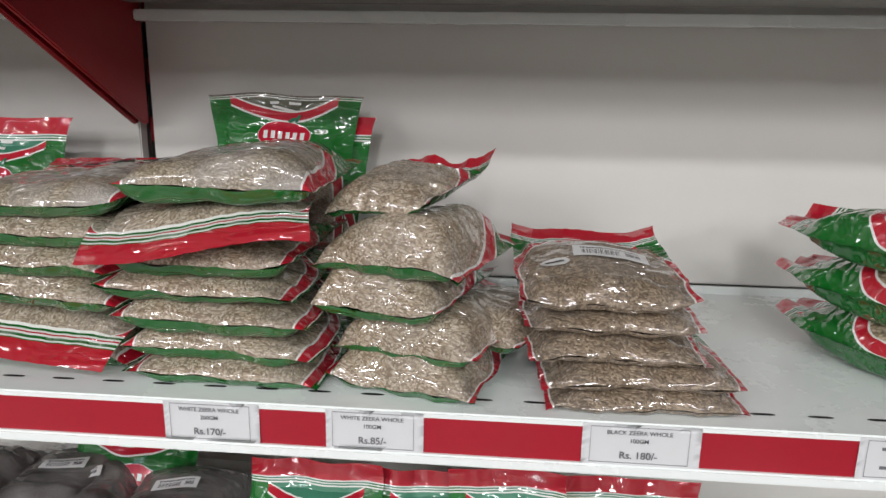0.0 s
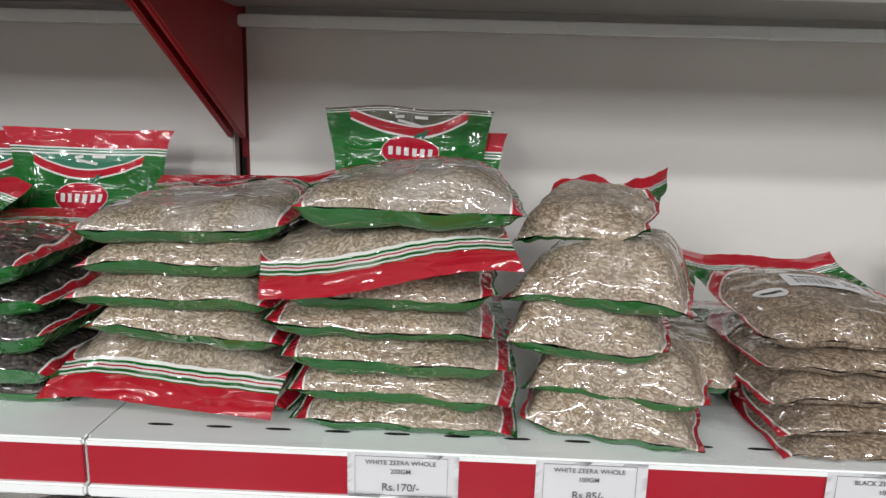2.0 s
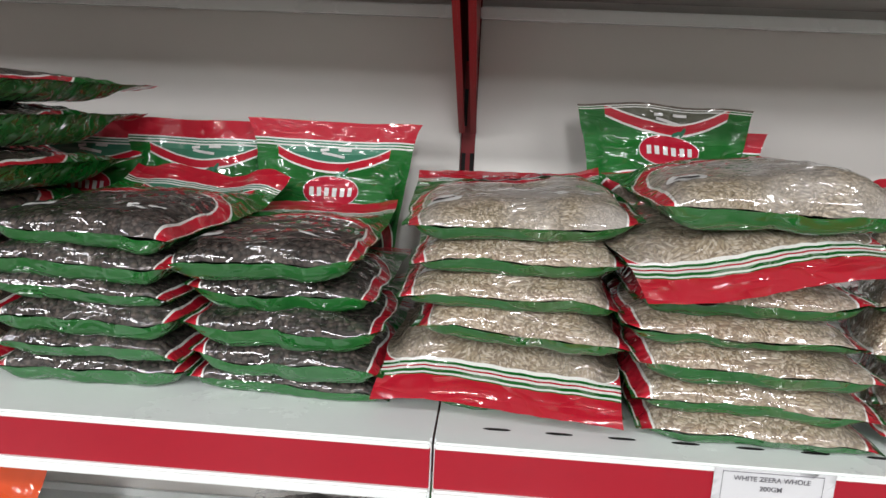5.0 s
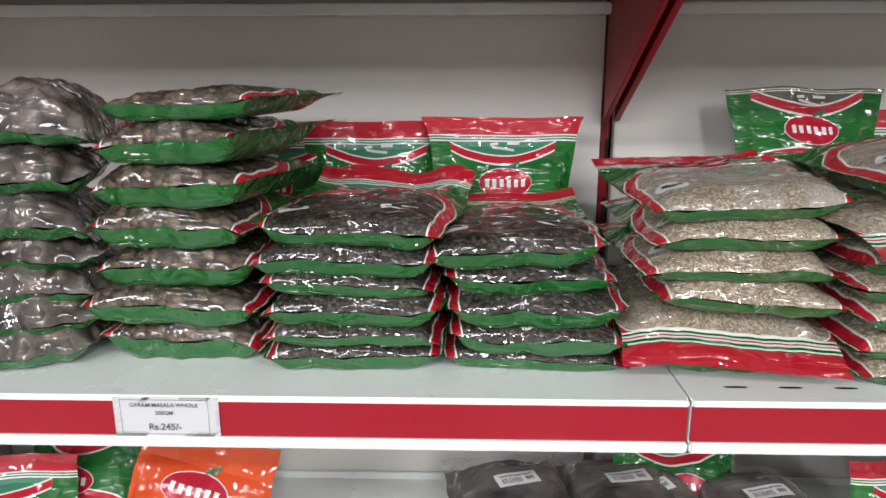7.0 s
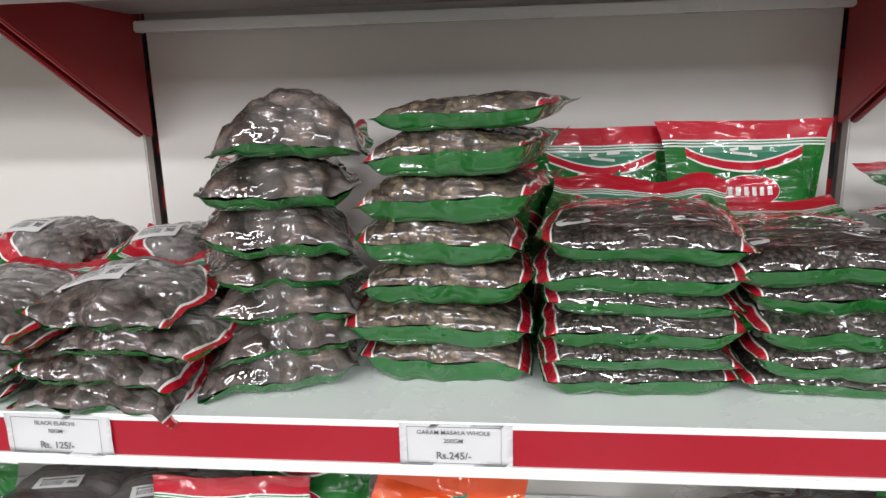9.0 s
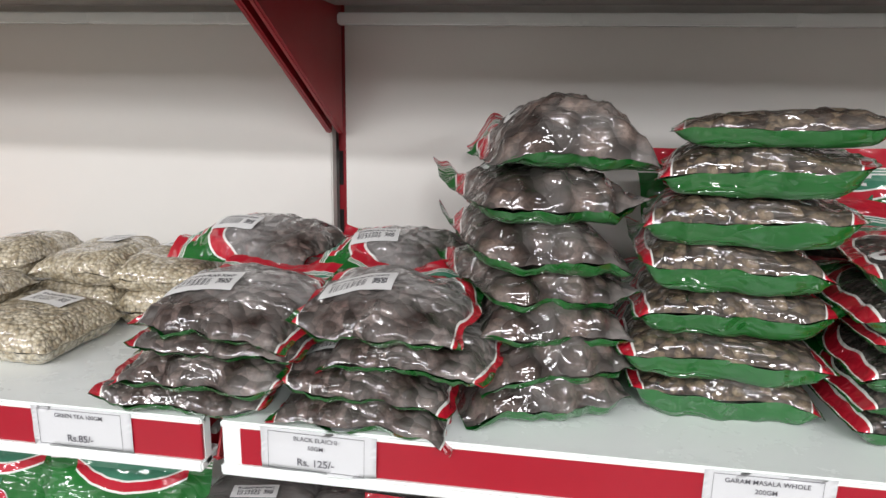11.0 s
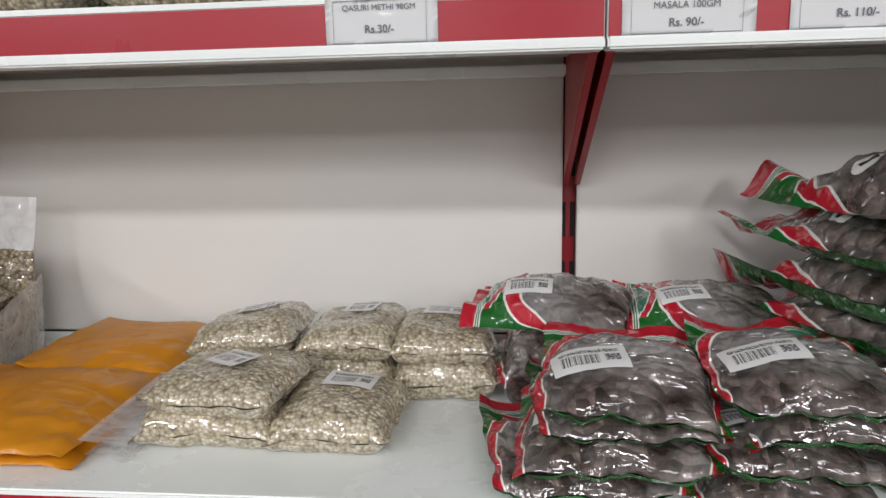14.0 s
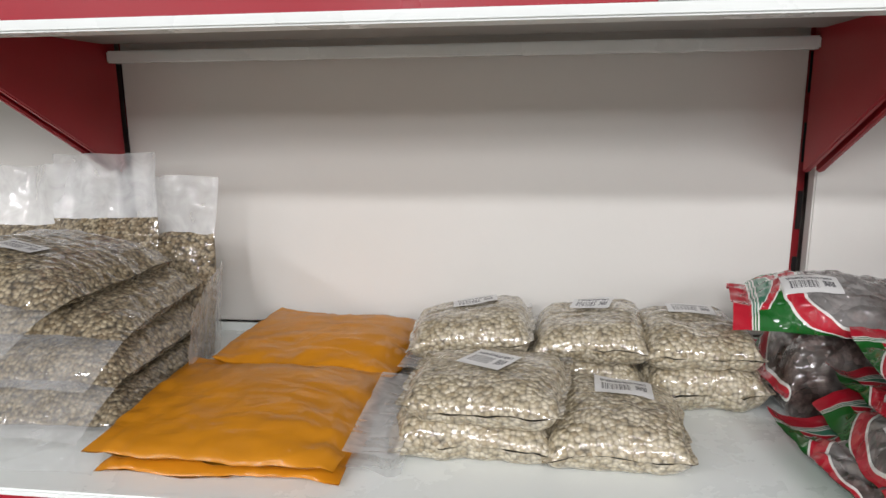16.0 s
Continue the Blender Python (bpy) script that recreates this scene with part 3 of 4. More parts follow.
def patch(shape, u0, v0, w, h, turn=0.0, disc=False, lift=0.0009, nu=10, nv=6):
    """A sheet of w x h metres that lies on a bag's upper side round (u0, v0)."""
    c, s = math.cos(radians(turn)), math.sin(radians(turn))

    def place(a, b):
        px, py = (a - 0.5), (b - 0.5)
        if disc:
            r = max(abs(px), abs(py)) * 2
            k = math.hypot(px, py) or 1
            px, py = px / k * r * 0.5, py / k * r * 0.5
        px, py = px * w, py * h
        qx, qy = c * px - s * py, s * px + c * py
        u, v = u0 + qx / (shape.w / 2), v0 + qy / shape.l
        p = shape.at(max(-1, min(1, u)), max(0, min(1, v)), 1)
        return p + Vector((0, 0, lift))

    return grid_mesh(nu, nv, place)


def bag(name, shape, m, mats, label, category="spice bag", group="", extras=(), nu=38, nv=38):
    """A pouch with its parts: printed or clear front, back, head strip, and what is stuck on it."""
    root = new(name)
    front, back, head = mats
    cut = shape.fill
    part("front_panel", grid_mesh(nu, nv, lambda a, b: shape.at(a * 2 - 1, b**1.5 * cut, 1), lambda a, b: (a, b**1.5 * cut)), front, root, smooth=True)
    part("back_panel", grid_mesh(nu, nv // 2, lambda a, b: shape.at(a * 2 - 1, b**1.5 * cut, -1), lambda a, b: (a, b**1.5 * cut)), back, root, smooth=True)
    part("head_strip", grid_mesh(nu, 6, lambda a, b: shape.at(a * 2 - 1, cut + b * (1 - cut), 1), lambda a, b: (a, cut + b * (1 - cut))), head, root, smooth=True)
    for kind, *args in extras:
        if kind == "sticker":
            part("barcode_sticker", patch(smoothed(shape), *args, lift=0.0035), STICKER, root, "white barcode sticker", smooth=True)
        elif kind == "oval":
            o = part("weight_mark", patch(shape, *args, disc=True), WHITE_PRINT, root, "white oval weight mark", smooth=True)
            u0, v0, w, h, *turn = args
            part("weight_print", patch(shape, u0, v0, w * 0.62, h * 0.26, *turn, lift=0.0014, nu=4, nv=2), BLACK_FILM, o)
        elif kind == "script":
            u0, v0, w = args
            for k, (du, dv, ww) in enumerate(((0, 0, 0.55), (0.14, 0.03, 0.3), (-0.12, 0.025, 0.2))):
                part("script_bar", patch(shape, u0 + du, v0 + dv, w * ww, 0.0035, 8 * (k - 1), lift=0.0011, nu=8, nv=1), WHITE_PRINT, root)
        elif kind == "logo":
            u0, v0, w = args
            o = part("logo", patch(shape, u0, v0, w, w * 0.48, disc=True, nu=14, nv=10), WHITE_PRINT, root, "white-rimmed red logo", smooth=True)
            part("logo_field", patch(shape, u0, v0, w * 0.975, w * 0.455, disc=True, lift=0.0016, nu=14, nv=10), LOGO_RED, o, smooth=True)
            for k in range(6):
                part("logo_bar", patch(shape, u0 + (k - 2.5) * w * 0.135 / (shape.w / 2), v0, w * 0.075, w * 0.125, lift=0.0024, nu=2, nv=3), WHITE_PRINT, o)
            for k, (du, dv, tn) in enumerate(((0.12, 0.27, 25), (0.22, 0.30, 60))):
                part("logo_leaf", patch(shape, u0 + du * w / (shape.w / 2), v0 + dv * w / shape.l, w * 0.16, w * 0.06, tn, disc=True, lift=0.0016, nu=6, nv=4), TEAL_FILM, o)
    root.matrix_basis = m
    return tagged(root, label, category, group)


def lie(cx, front, z, l, yaw=0.0, pitch=0.0, roll=0.0, back=False):
    """Where a bag lies: the middle of its foot edge at (cx, front, z); with back, its head looks to the aisle instead."""
    if back:
        return pose(cx, front + l, z, pitch, roll, 180 + yaw)
    return pose(cx, front, z, pitch, roll, yaw)


def about(cx, cy, z, l, fill, yaw, pitch=0.0, roll=0.0):
    """The same by the middle of its belly."""
    return pose(cx, cy, z, pitch, roll, yaw) @ pose(0, -l * fill / 2, 0)


rnd = random.Random(7)


def stack(group, kind, front, rows, label, l, back=GREEN_FILM, **shape):
    """Bags on one another. rows: left, right, underside, top, roll, then what differs."""
    for x0, x1, z0, z1, roll, more in rows:
        more = dict(more)
        w = (x1 - x0) * 1.03
        yaw = more.pop("yaw", rnd.uniform(-3, 3))
        pitch = more.pop("pitch", rnd.uniform(-1.0, 0.5))
        turned = more.pop("turned", False)
        extras = list(more.pop("extras", ()))
        own = more.pop("label", label)
        ln = more.pop("l", l)
        fy = front + more.pop("dy", rnd.uniform(-0.006, 0.008))
        mat = PRINTED[more.pop("kind", kind)]
        s = Bag(w, ln, z1 - z0, rnd.uniform(0, 50), **{**shape, **more})
        bag("spice_bag", s, lie((x0 + x1) / 2, fy, z0, ln, yaw, pitch, roll, turned), (mat, back, mat), own, group=group, extras=extras)


OVAL = ("oval", -0.66, 0.17, 0.034, 0.026)
SCRIPT = ("script", 0.45, 0.16, 0.06)
LOGO = ("logo", 0.0, 0.66, 0.085)
F = 0.745

cumin = "clear-fronted green pouch of cumin seed, lying in a stack"
stack("stacked cumin pouches by the upright", "cumin", F, [
    (-0.716, -0.532, SHELF, 1.303, 1, {}),
    (-0.738, -0.527, 1.298, 1.332, -2.5, {"turned": True, "kind": "head cumin", "droop": 0.026, "pitch": 0, "dy": -0.030, "yaw": -3, "label": "cumin pouch with its red striped head hanging outwards"}),
    (-0.722, -0.534, 1.330, 1.366, 3.5, {}),
    (-0.736, -0.542, 1.362, 1.397, 0, {"extras": [OVAL]}),
    (-0.726, -0.540, 1.392, 1.427, 0, {"extras": [OVAL, SCRIPT]}),
    (-0.732, -0.526, 1.422, 1.456, -1.5, {"box": 4.2, "flat": 0.72, "kind": "pale cumin", "extras": [OVAL, SCRIPT, LOGO], "pitch": 3, "droop": -0.012, "label": "pale cumin pouch on top of a stack"}),
], cumin, 0.245)
stack("stacked cumin pouches of two hundred grams", "cumin", 0.722, [
    (-0.524, -0.324, SHELF, 1.290, 0, {"extras": [OVAL]}),
    (-0.531, -0.325, 1.284, 1.320, 1.0, {"extras": [OVAL]}),
    (-0.532, -0.329, 1.316, 1.352, 0.5, {"extras": [OVAL]}),
    (-0.547, -0.343, 1.349, 1.376, 0, {}),
    (-0.538, -0.346, 1.372, 1.410, 0, {"extras": [SCRIPT]}),
    (-0.578, -0.368, 1.422, 1.450, 9.0, {"turned": True, "pitch": 0, "kind": "head cumin", "droop": 0.026, "dy": -0.028, "yaw": 9, "label": "cumin pouch with its red striped head hanging outwards"}),
    (-0.526, -0.322, 1.446, 1.490, -1.0, {"box": 4.0, "flat": 0.72, "foot": 0.14, "kind": "pale cumin", "extras": [OVAL, SCRIPT], "pitch": 1, "label": "plump cumin pouch on top of the tallest cumin stack"}),
], cumin, 0.25)
small = "small clear pouch of cumin seed with red edges, stacked"
stack("stacked cumin pouches of one hundred grams", "small cumin", 0.724, [
    (-0.322, -0.166, SHELF, 1.304, 1, {"yaw": -14}),
    (-0.322, -0.162, 1.294, 1.348, -2, {"yaw": -20}),
    (-0.342, -0.198, 1.336, 1.392, -1, {"yaw": -15}),
    (-0.340, -0.184, 1.380, 1.438, 0, {"yaw": -18}),
    (-0.336, -0.212, 1.434, 1.464, -5, {"yaw": -20, "l": 0.19, "dy": 0.04, "curl": 0.02, "droop": -0.016, "pitch": 6, "crease": 1.5}),
], small, 0.20, seam=0.20, foot=0.2, box=3.4)
stack("stacked cumin pouches of one hundred grams", "small cumin", 0.75, [
    (-0.258, -0.118, 1.296, 1.337, 2, {"yaw": -28, "dy": 0.03, "label": "small cumin pouch pushed askew out of its stack"}),
], small, 0.18, seam=0.24)
stack("stacked black cumin pouches", "small black cumin", 0.71, [
    (-0.098, 0.086, SHELF, 1.288, 0, {"yaw": 2}),
    (-0.102, 0.084, 1.284, 1.312, 0, {"yaw": 2}),
    (-0.118, 0.050, 1.308, 1.336, 0.5, {"yaw": 1}),
    (-0.124, 0.046, 1.333, 1.358, 0.5, {"yaw": 0, "dy": 0.01}),
    (-0.126, 0.040, 1.354, 1.386, 0, {"yaw": 2, "dy": 0.012, "pitch": 5, "droop": -0.014, "extras": [("sticker", 0.12, 0.38, 0.075, 0.03, -4), ("oval", -0.55, 0.3, 0.03, 0.02)], "label": "pouch of black cumin with a white barcode sticker"}),
], "flat clear pouch of black cumin with red edges, in a stack", 0.205, PRINTED["small black cumin"], seam=0.3, side=0.9, foot=0.3)

# pouches at the end of the shelf, their heads to the back
for k, (x, y, z) in enumerate(((0.312, 0.86, SHELF), (0.310, 0.865, 1.318), (0.306, 0.86, 1.376))):
    s = Bag(0.16, 0.25, 0.062, 3.3 + k * 5, seam=0.55, curl=0.01, pinch=0.5)
    bag("spice_bag", s, about(x, y, z, 0.25, 0.84, 32 + 3 * k, 2, 0), (PRINTED["tan seed"], GREEN_FILM, PRINTED["tan seed"]), "green pouch of tan seeds with its red head to the back", group="tan seed pouches", extras=[("script", 0.4, 0.4, 0.05)])

dark = "clear-fronted green pouch of black peppercorns, lying in a stack"
stack("stacked pepper pouches", "pepper", F, [
    (-0.932, -0.742, SHELF, 1.289, 1, {}),
    (-0.926, -0.748, 1.284, 1.318, 0, {"extras": [OVAL]}),
    (-0.927, -0.746, 1.314, 1.350, 0, {"extras": [OVAL]}),
    (-0.932, -0.757, 1.345, 1.379, -1, {"extras": [OVAL]}),
    (-0.950, -0.770, 1.374, 1.410, -2, {"extras": [OVAL, SCRIPT, ("script", 0.0, 0.72, 0.12)], "pitch": 2, "droop": -0.014, "label": "plump pouch of black peppercorns on top of a stack"}),
], dark, 0.235, seam=0.5, box=4.2, foot=0.14)
stack("stacked pepper pouches", "pepper", F, [
    (-1.116, -0.932, SHELF, 1.297, 0.5, {"extras": [SCRIPT]}),
    (-1.118, -0.930, 1.292, 1.318, 1, {}),
    (-1.117, -0.932, 1.313, 1.350, 0, {"extras": [SCRIPT]}),
    (-1.116, -0.938, 1.345, 1.372, 1, {}),
    (-1.128, -0.935, 1.366, 1.400, 1, {"extras": [SCRIPT]}),
    (-1.126, -0.932, 1.395, 1.430, 0.5, {"extras": [OVAL, SCRIPT], "pitch": 2, "droop": -0.024, "yaw": -8, "curl": 0.02, "label": "pouch of black peppercorns with its striped head raised"}),
], dark, 0.24, seam=0.5, box=4.2, foot=0.14)
spice = "clear-fronted green pouch of mixed whole spices, lying in a tall stack"
stack("stacked whole spice pouches", "mixed spice", 0.772, [
    (-1.304, -1.128, SHELF, 1.305, 0.5, {}),
    (-1.318, -1.126, 1.304, 1.346, 1.5, {}),
    (-1.302, -1.126, 1.345, 1.387, 0, {}),
    (-1.303, -1.136, 1.386, 1.429, -1, {}),
    (-1.306, -1.122, 1.430, 1.472, -1.5, {"yaw": -10}),
    (-1.296, -1.120, 1.474, 1.516, -1.5, {"yaw": -11}),
    (-1.286, -1.110, 1.518, 1.547, -2, {"yaw": -12}),
], spice, 0.235, seam=0.52, lump=0.0035, lump_size=0.014, crease=1.2, foot=0.12, box=3.4, flat=0.72)

# nutmeg bags, heads to the back and askew
for k, (x, y, z0, z1, yaw) in enumerate(((-1.400, 0.83, SHELF, 1.309, 18), (-1.392, 0.84, 1.302, 1.340, 22), (-1.390, 0.85, 1.334, 1.370, 14), (-1.402, 0.86, 1.366, 1.400, 24), (-1.400, 0.86, 1.400, 1.446, 16), (-1.398, 0.86, 1.449, 1.495, 20), (-1.378, 0.865, 1.499, 1.546, 12))):
    s = Bag(0.162, 0.285, z1 - z0 + 0.009, 11.7 + 3.1 * k, seam=0.24, lump=0.0070, lump_size=0.026, crease=1.9, box=2.3, droop=-0.008 if k > 4 else 0.018, pinch=0.06, curl=0.05, fill=0.66, foot=0.24)
    bag("spice_bag", s, about(x - 0.004, y, max(SHELF, z0 - 0.007), 0.285, 0.66, yaw, -1, rnd.uniform(-2, 3)), (PRINTED["small nutmeg"], GREEN_FILM, PRINTED["small nutmeg"]), "clear pouch of round brown nutmegs with a red and green head", group="stacked nutmeg pouches", extras=[("oval", -0.5, 0.40, 0.032, 0.022, -15), ("script", 0.4, 0.16, 0.05)])

# black cardamom bags
pods = "clear pouch of dark cardamom pods with a white barcode sticker"
CARDAMOM = [
    (-1.699, 0.688, SHELF, 1.293, 0.172, 6, 2, None), (-1.682, 0.683, 1.288, 1.326, 0.172, -4, 0, (-0.45, 0.34, 0.06, 0.034, -6)), (-1.664, 0.69, 1.320, 1.344, 0.165, 2, 1, None),
    (-1.670, 0.690, 1.334, 1.374, 0.162, -6, 2, (-0.42, 0.31, 0.068, 0.040, 10)),
    (-1.532, 0.688, SHELF, 1.294, 0.170, -3, 1, None), (-1.526, 0.688, 1.288, 1.322, 0.158, 2, 1, (-0.5, 0.32, 0.055, 0.03, 8)), (-1.494, 0.69, 1.317, 1.350, 0.160, -6, 0, (-0.45, 0.36, 0.066, 0.034, 6)),
    (-1.518, 0.694, 1.340, 1.378, 0.160, -4, 0, (-0.38, 0.31, 0.070, 0.038, 6)),
]
for k, (x, y, z0, z1, w, yaw, roll, st) in enumerate(CARDAMOM):
    s = Bag(w, 0.185, z1 - z0, 5.5 + 2.7 * k, seam=0.3, lump=0.0016, lump_size=0.016, curl=0.012, crease=1.7, side=0.94, foot=0.62 if z0 > 1.33 else 0.4, box=2.6, flat=0.64, fill=0.80, droop=-0.008 if z0 > 1.33 else -0.004)
    bag("spice_bag", s, lie(x - 0.014, y, z0, 0.185, yaw, 5.0 if z0 > 1.33 else 1.0, roll), (PRINTED["small pods"], GREEN_FILM, PRINTED["small pods"]), pods if st else "clear pouch of dark cardamom pods with red edges", group="stacked cardamom pouches", extras=[("sticker", *st)] if st else [("script", 0.3, 0.25, 0.04)])
for x, z, yaw, st in ((-1.712, 1.366, 78, (-0.3, 0.60, 0.055, 0.034, -84)), (-1.540, 1.358, 84, (-0.3, 0.60, 0.055, 0.034, -78))):
    # a pouch beneath keeps each of these level with the stack
    s = Bag(0.150, 0.15, z - SHELF, 3.1 + x, seam=0.4, lump=0.006, lump_size=0.02)
    bag("spice_bag", s, lie(x - 0.012, 0.885, SHELF, 0.15, 0, 0, 0), (PRINTED["small pods"], PRINTED["small pods"], PRINTED["small pods"]), "clear pouch of cardamom pods behind the front stack", group="stacked cardamom pouches")
    s = Bag(0.135, 0.185, 0.040, 8.1 + x, seam=0.35, fill=0.92, lump=0.0028, lump_size=0.02, curl=0.02, foot=0.3, flat=0.6, crease=1.6, box=2.6)
    bag("spice_bag", s, about(x - 0.012, 0.945, z - 0.006, 0.185, 0.84, yaw, 1, -4), (PRINTED["small pods"], PRINTED["small pods"], PRINTED["small pods"]), "small pouch of cardamom pods lying crosswise on top at the back", group="stacked cardamom pouches", extras=[("sticker", *st)])

# pale seed in plain clear bags
for k, (x, y, z0, z1, w, l, yaw, st) in enumerate((
    (-2.098, 0.772, SHELF, 1.305, 0.168, 0.14, 2, None),
    (-2.094, 0.770, 1.298, 1.334, 0.160, 0.145, -6, (0.0, 0.50, 0.052, 0.042, -28)),
    (-1.970, 0.766, SHELF, 1.308, 0.142, 0.145, -2, (0.15, 0.56, 0.055, 0.042, -2)),
    (-2.108, 0.915, SHELF, 1.314, 0.142, 0.13, 0, None),
    (-2.112, 0.912, 1.309, 1.352, 0.148, 0.14, 2, (0.05, 0.58, 0.052, 0.034, 4)),
    (-1.984, 0.912, SHELF, 1.314, 0.138, 0.13, 0, None),
    (-1.984, 0.910, 1.309, 1.350, 0.138, 0.14, -4, (0.05, 0.66, 0.046, 0.034, -14)),
    (-1.860, 0.905, SHELF, 1.312, 0.138, 0.13, 0, None),
    (-1.864, 0.905, 1.307, 1.348, 0.132, 0.14, 3, (0.05, 0.6, 0.052, 0.034, -6)),
)):
    s = Bag(w, l, z1 - z0, 21.5 + 4.3 * k, seam=0.42, fill=0.88, side=0.92, lump=0.0012, lump_size=0.006, crease=1.0, taper=0.06, foot=0.32, box=5.5, flat=0.85)
    bag("tea_bag", s, lie(x, y, z0, l, yaw, 1.0, rnd.uniform(-1.5, 1.5)), (PLAIN["pale seed"], PLAIN["pale seed"], CLEAR), "plain clear bag of pale beige seed" + (" with a barcode sticker" if st else ""), "tea bag", "pale seed bags", [("sticker", *st)] if st else [], nu=34, nv=34)

# orange powder
for k, (x, y, z0, z1, w, l, yaw) in enumerate(((-2.322, 0.722, SHELF, 1.284, 0.235, 0.20, 0), (-2.322, 0.712, 1.281, 1.306, 0.235, 0.215, 0), (-2.318, 0.925, SHELF, 1.288, 0.235, 0.18, -4), (-2.308, 0.915, 1.285, 1.312, 0.23, 0.19, -6))):
    s = Bag(w, l, z1 - z0, 31.5 + 4.3 * k, seam=0.3, fill=0.94, side=0.985, crease=1.0, taper=0.03, foot=0.62, box=3.0, flat=0.7)
    o = bag("powder_bag", s, lie(x, y, z0, l, yaw, 1.5, 0), (ORANGE_FILM, ORANGE_FILM, ORANGE_FILM), "flat clear bag packed with bright orange powder", "powder bag", "orange powder bags")
    flap = grid_mesh(8, 8, lambda a, b: Vector((w / 2 * 0.96 + a * 0.05, l * (0.12 + 0.8 * b), (z1 - z0) * 0.35 + 0.012 * a * noise.noise((a * 2, b * 3, k)) - 0.004 * a)))
    part("empty_flap", flap, CLEAR_MILKY, o, "empty clear end of the bag", smooth=True)

# coriander in tall clear bags, their empty ends hanging out over the shelf's edge
for k, (x, y, z0, z1, w, l, yaw, roll) in enumerate(((-2.555, 0.705, SHELF, 1.312, 0.20, 0.29, 4, 0), (-2.553, 0.712, 1.306, 1.358, 0.20, 0.285, 2, 2), (-2.556, 0.712, 1.352, 1.402, 0.20, 0.28, 5, 3), (-2.580, 0.715, 1.395, 1.438, 0.20, 0.27, -4, 8))):
    s = Bag(w, l, z1 - z0, 41.5 + 4.3 * k, seam=0.45, fill=0.76, side=0.95, crease=1.2, lump=0.0016, lump_size=0.006, droop=0.03, box=4.0, foot=0.15)
    bag("seed_bag", s, lie(x, y, z0, l, yaw, 0, -roll, True), (PLAIN["coriander"], PLAIN["coriander"], CLEAR_THIN), "clear bag of coriander seed with an empty flap hanging forward", "seed bag", "coriander bags", [("sticker", 0.1, 0.45, 0.06, 0.028, 170)] if k == 3 else [], nu=34, nv=34)
for k, (x, y, yaw, h) in enumerate(((-2.70, 1.065, 2, 0.25), (-2.605, 1.055, 4, 0.265), (-2.535, 1.07, -6, 0.235))):
    s = Bag(0.15, h, 0.05, 61.5 + 4.3 * k, seam=0.5, fill=0.68, side=0.95, crease=1.2, curl=0.03, lump=0.0016, lump_size=0.006)
    bag("seed_bag", s, pose(x, y - 0.02, SHELF, 82, 0, yaw), (PLAIN["coriander"], PLAIN["coriander"], CLEAR_MILKY), "clear bag of coriander seed standing upright with an empty top", "seed bag", "coriander bags", nu=34, nv=34)

empty = new("empty_bag")
empty.matrix_basis = pose(-2.437, 0.90, SHELF, 0, 0, 0)
part("film", grid_mesh(10, 10, lambda a, b: Vector((0.012 * b - 0.03 * a + 0.008 * noise.noise((a * 3, b * 3, 4)), 0.15 * a, 0.001 + (0.095 + 0.03 * a) * b))), CLEAR_MILKY, empty, smooth=True)
tagged(empty, "empty translucent plastic bag end standing between the bags", "plastic bag")

# pouches that stand against the back panel
for x, y, w, h, yaw, mat, tilt, lab in (
    (-0.448, 1.035, 0.222, 0.285, 2, "dull cumin", 80, "green and red printed pouch standing against the back panel"),
    (-0.425, 1.075, 0.21, 0.255, -3, "cumin", 84, "printed pouch standing behind another one"),
    (-0.858, 1.025, 0.218, 0.247, 1, "pepper", 80, "green pouch with a red head standing against the back panel"),
    (-1.03, 1.045, 0.218, 0.240, 4, "pepper", 82, "green pouch with a bent red head standing up"),
    (-1.18, 1.04, 0.218, 0.235, 4, "pepper", 82, "green pouch standing behind the tall stack"),
):
    s = Bag(w, h, 0.045, x * 9, seam=0.5, crease=1.3, curl=0.014, flare=0.34)
    bag("spice_bag", s, pose(x, y - 0.012, 1.262, tilt, 0, yaw), (PRINTED[mat], GREEN_FILM, PRINTED[mat]), lab, group="standing pouches", extras=[("logo", 0.02, 0.80 if mat == "dull cumin" else 0.64, 0.085), ("script", 0.0, 0.93 if mat == "dull cumin" else 0.83, 0.06)])

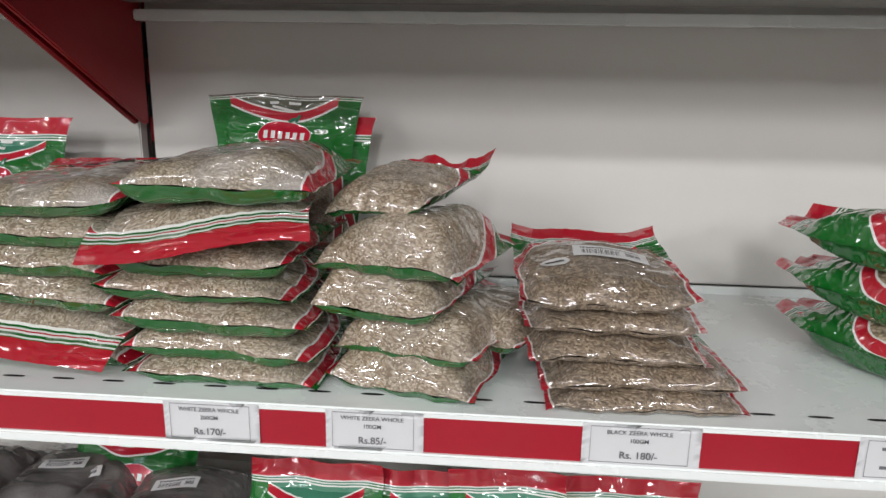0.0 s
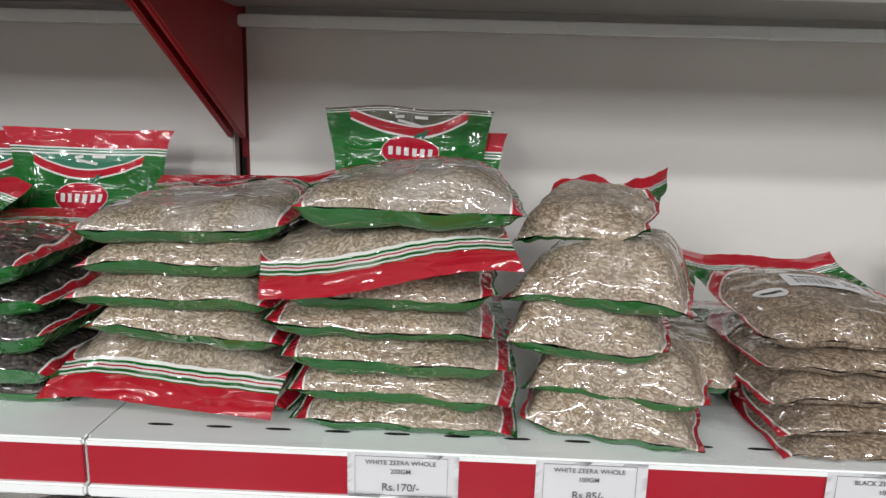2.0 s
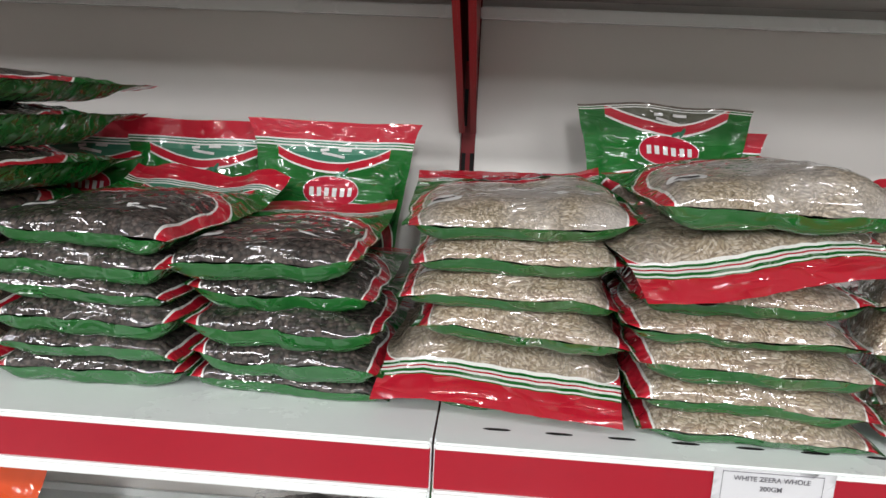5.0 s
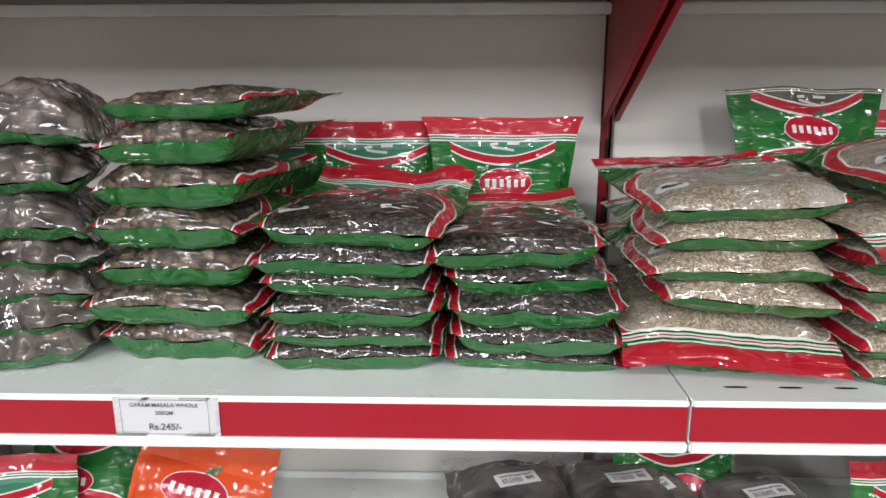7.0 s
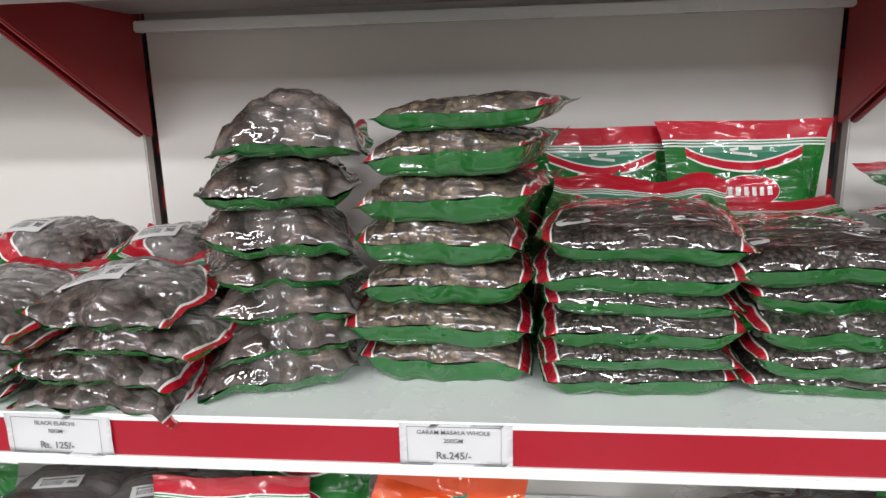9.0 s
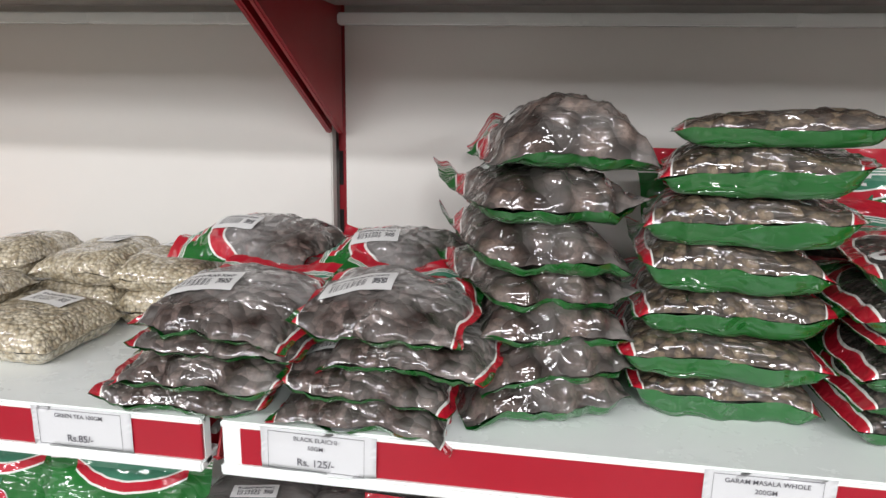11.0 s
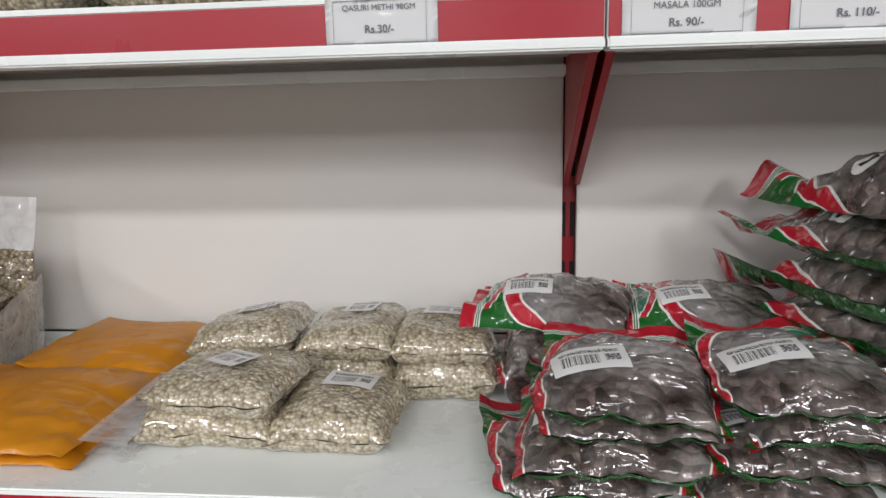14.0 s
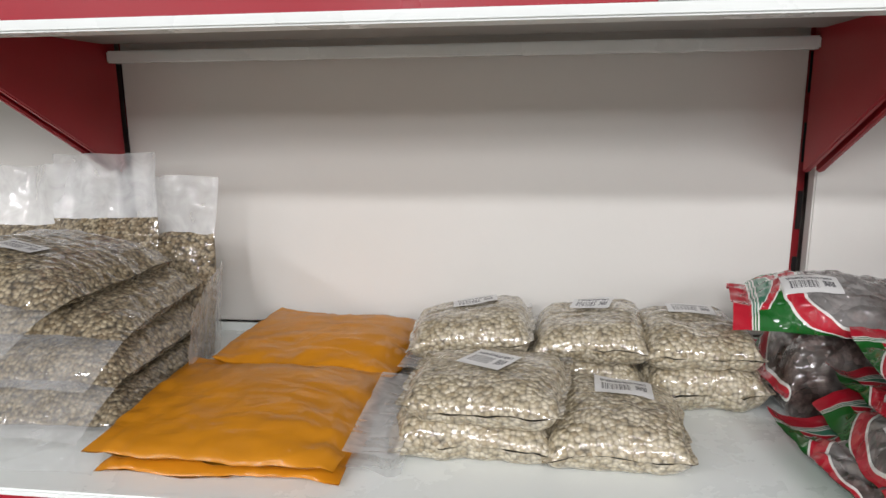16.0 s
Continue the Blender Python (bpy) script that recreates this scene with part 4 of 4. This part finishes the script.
# ---------------------------------------------------------------- the shelf below
LOW_ROW = (
    (-0.365, 0.80, 0.165, 0.214, "cumin", 3), (-0.225, 0.82, 0.15, 0.200, "cumin", 8), (-0.12, 0.80, 0.14, 0.216, "cumin", -8), (0.02, 0.83, 0.17, 0.200, "cumin", 4), (-0.635, 0.88, 0.16, 0.225, "cumin", 5),
    (-1.485, 0.78, 0.19, 0.218, "cumin", 5), (-1.40, 0.85, 0.17, 0.25, "pepper", -10), (-1.88, 0.79, 0.19, 0.25, "cumin", 10), (-2.05, 0.80, 0.18, 0.25, "cumin", -4),
)
for k, (x, y, w, h, mat, roll) in enumerate(LOW_ROW):
    s = Bag(w, h, 0.05, 71 + 3.7 * k, seam=0.5, crease=1.3, curl=0.02)
    bag("spice_bag", s, pose(x, y, LOWER, 70, roll * 0.5, roll), (PRINTED[mat], GREEN_FILM, PRINTED[mat]), "green pouch with a red head standing on the lower shelf", group="lower shelf pouches", extras=[("logo", 0.0, 0.62, 0.075)])
for k, (x, y, z, w, h, yaw) in enumerate(((-0.66, 0.76, 1.04, 0.15, 0.22, 5), (-0.54, 0.75, 1.045, 0.15, 0.21, -6), (-0.83, 0.77, 1.05, 0.16, 0.2, 3), (-0.70, 0.78, 1.05, 0.15, 0.2, -4), (-1.58, 0.77, 1.05, 0.17, 0.2, 4), (-1.72, 0.77, 1.06, 0.17, 0.2, -5))):
    for j in range(3):
        t = (z + 0.018 - LOWER) / 3
        s = Bag(w, h, t + 0.004, 91 + 2.7 * k + j, seam=0.4, crease=1.3)
        bag("powder_bag", s, lie(x, y + 0.004 * j, LOWER + j * t, h, yaw + 3 * j, 0, 0), (PLAIN["dark powder"], BLACK_FILM, CLEAR), "clear bag of dark ground spice on the lower shelf", "powder bag", "dark powder bags", [("sticker", 0.0, 0.4, 0.055, 0.025, 10)] if j == 2 else [])
s = Bag(0.17, 0.25, 0.05, 123.0, seam=0.5, crease=1.2)
bag("spice_bag", s, pose(-1.262, 0.79, LOWER, 72, 10, -8), (ORANGE_PRINT, ORANGE_PRINT, ORANGE_PRINT), "orange and yellow printed pouch on the lower shelf", group="lower shelf pouches", extras=[("logo", 0.0, 0.74, 0.085)])

# ---------------------------------------------------------------- the shelf above
for k, (x, w) in enumerate(((-2.30, 0.2), (-2.10, 0.19), (-1.95, 0.13))):
    s = Bag(w, 0.22, 0.05, 131 + 3.3 * k, seam=0.45)
    bag("seed_bag", s, lie(x, UPPER_FRONT + 0.015, UPPER, 0.22, 3 * k, 0, 0), (PLAIN["coriander"] if k < 2 else PRINTED["cumin"], PLAIN["coriander"] if k < 2 else GREEN_FILM, CLEAR), "clear bag of seed on the upper shelf", "seed bag", "upper shelf bags")
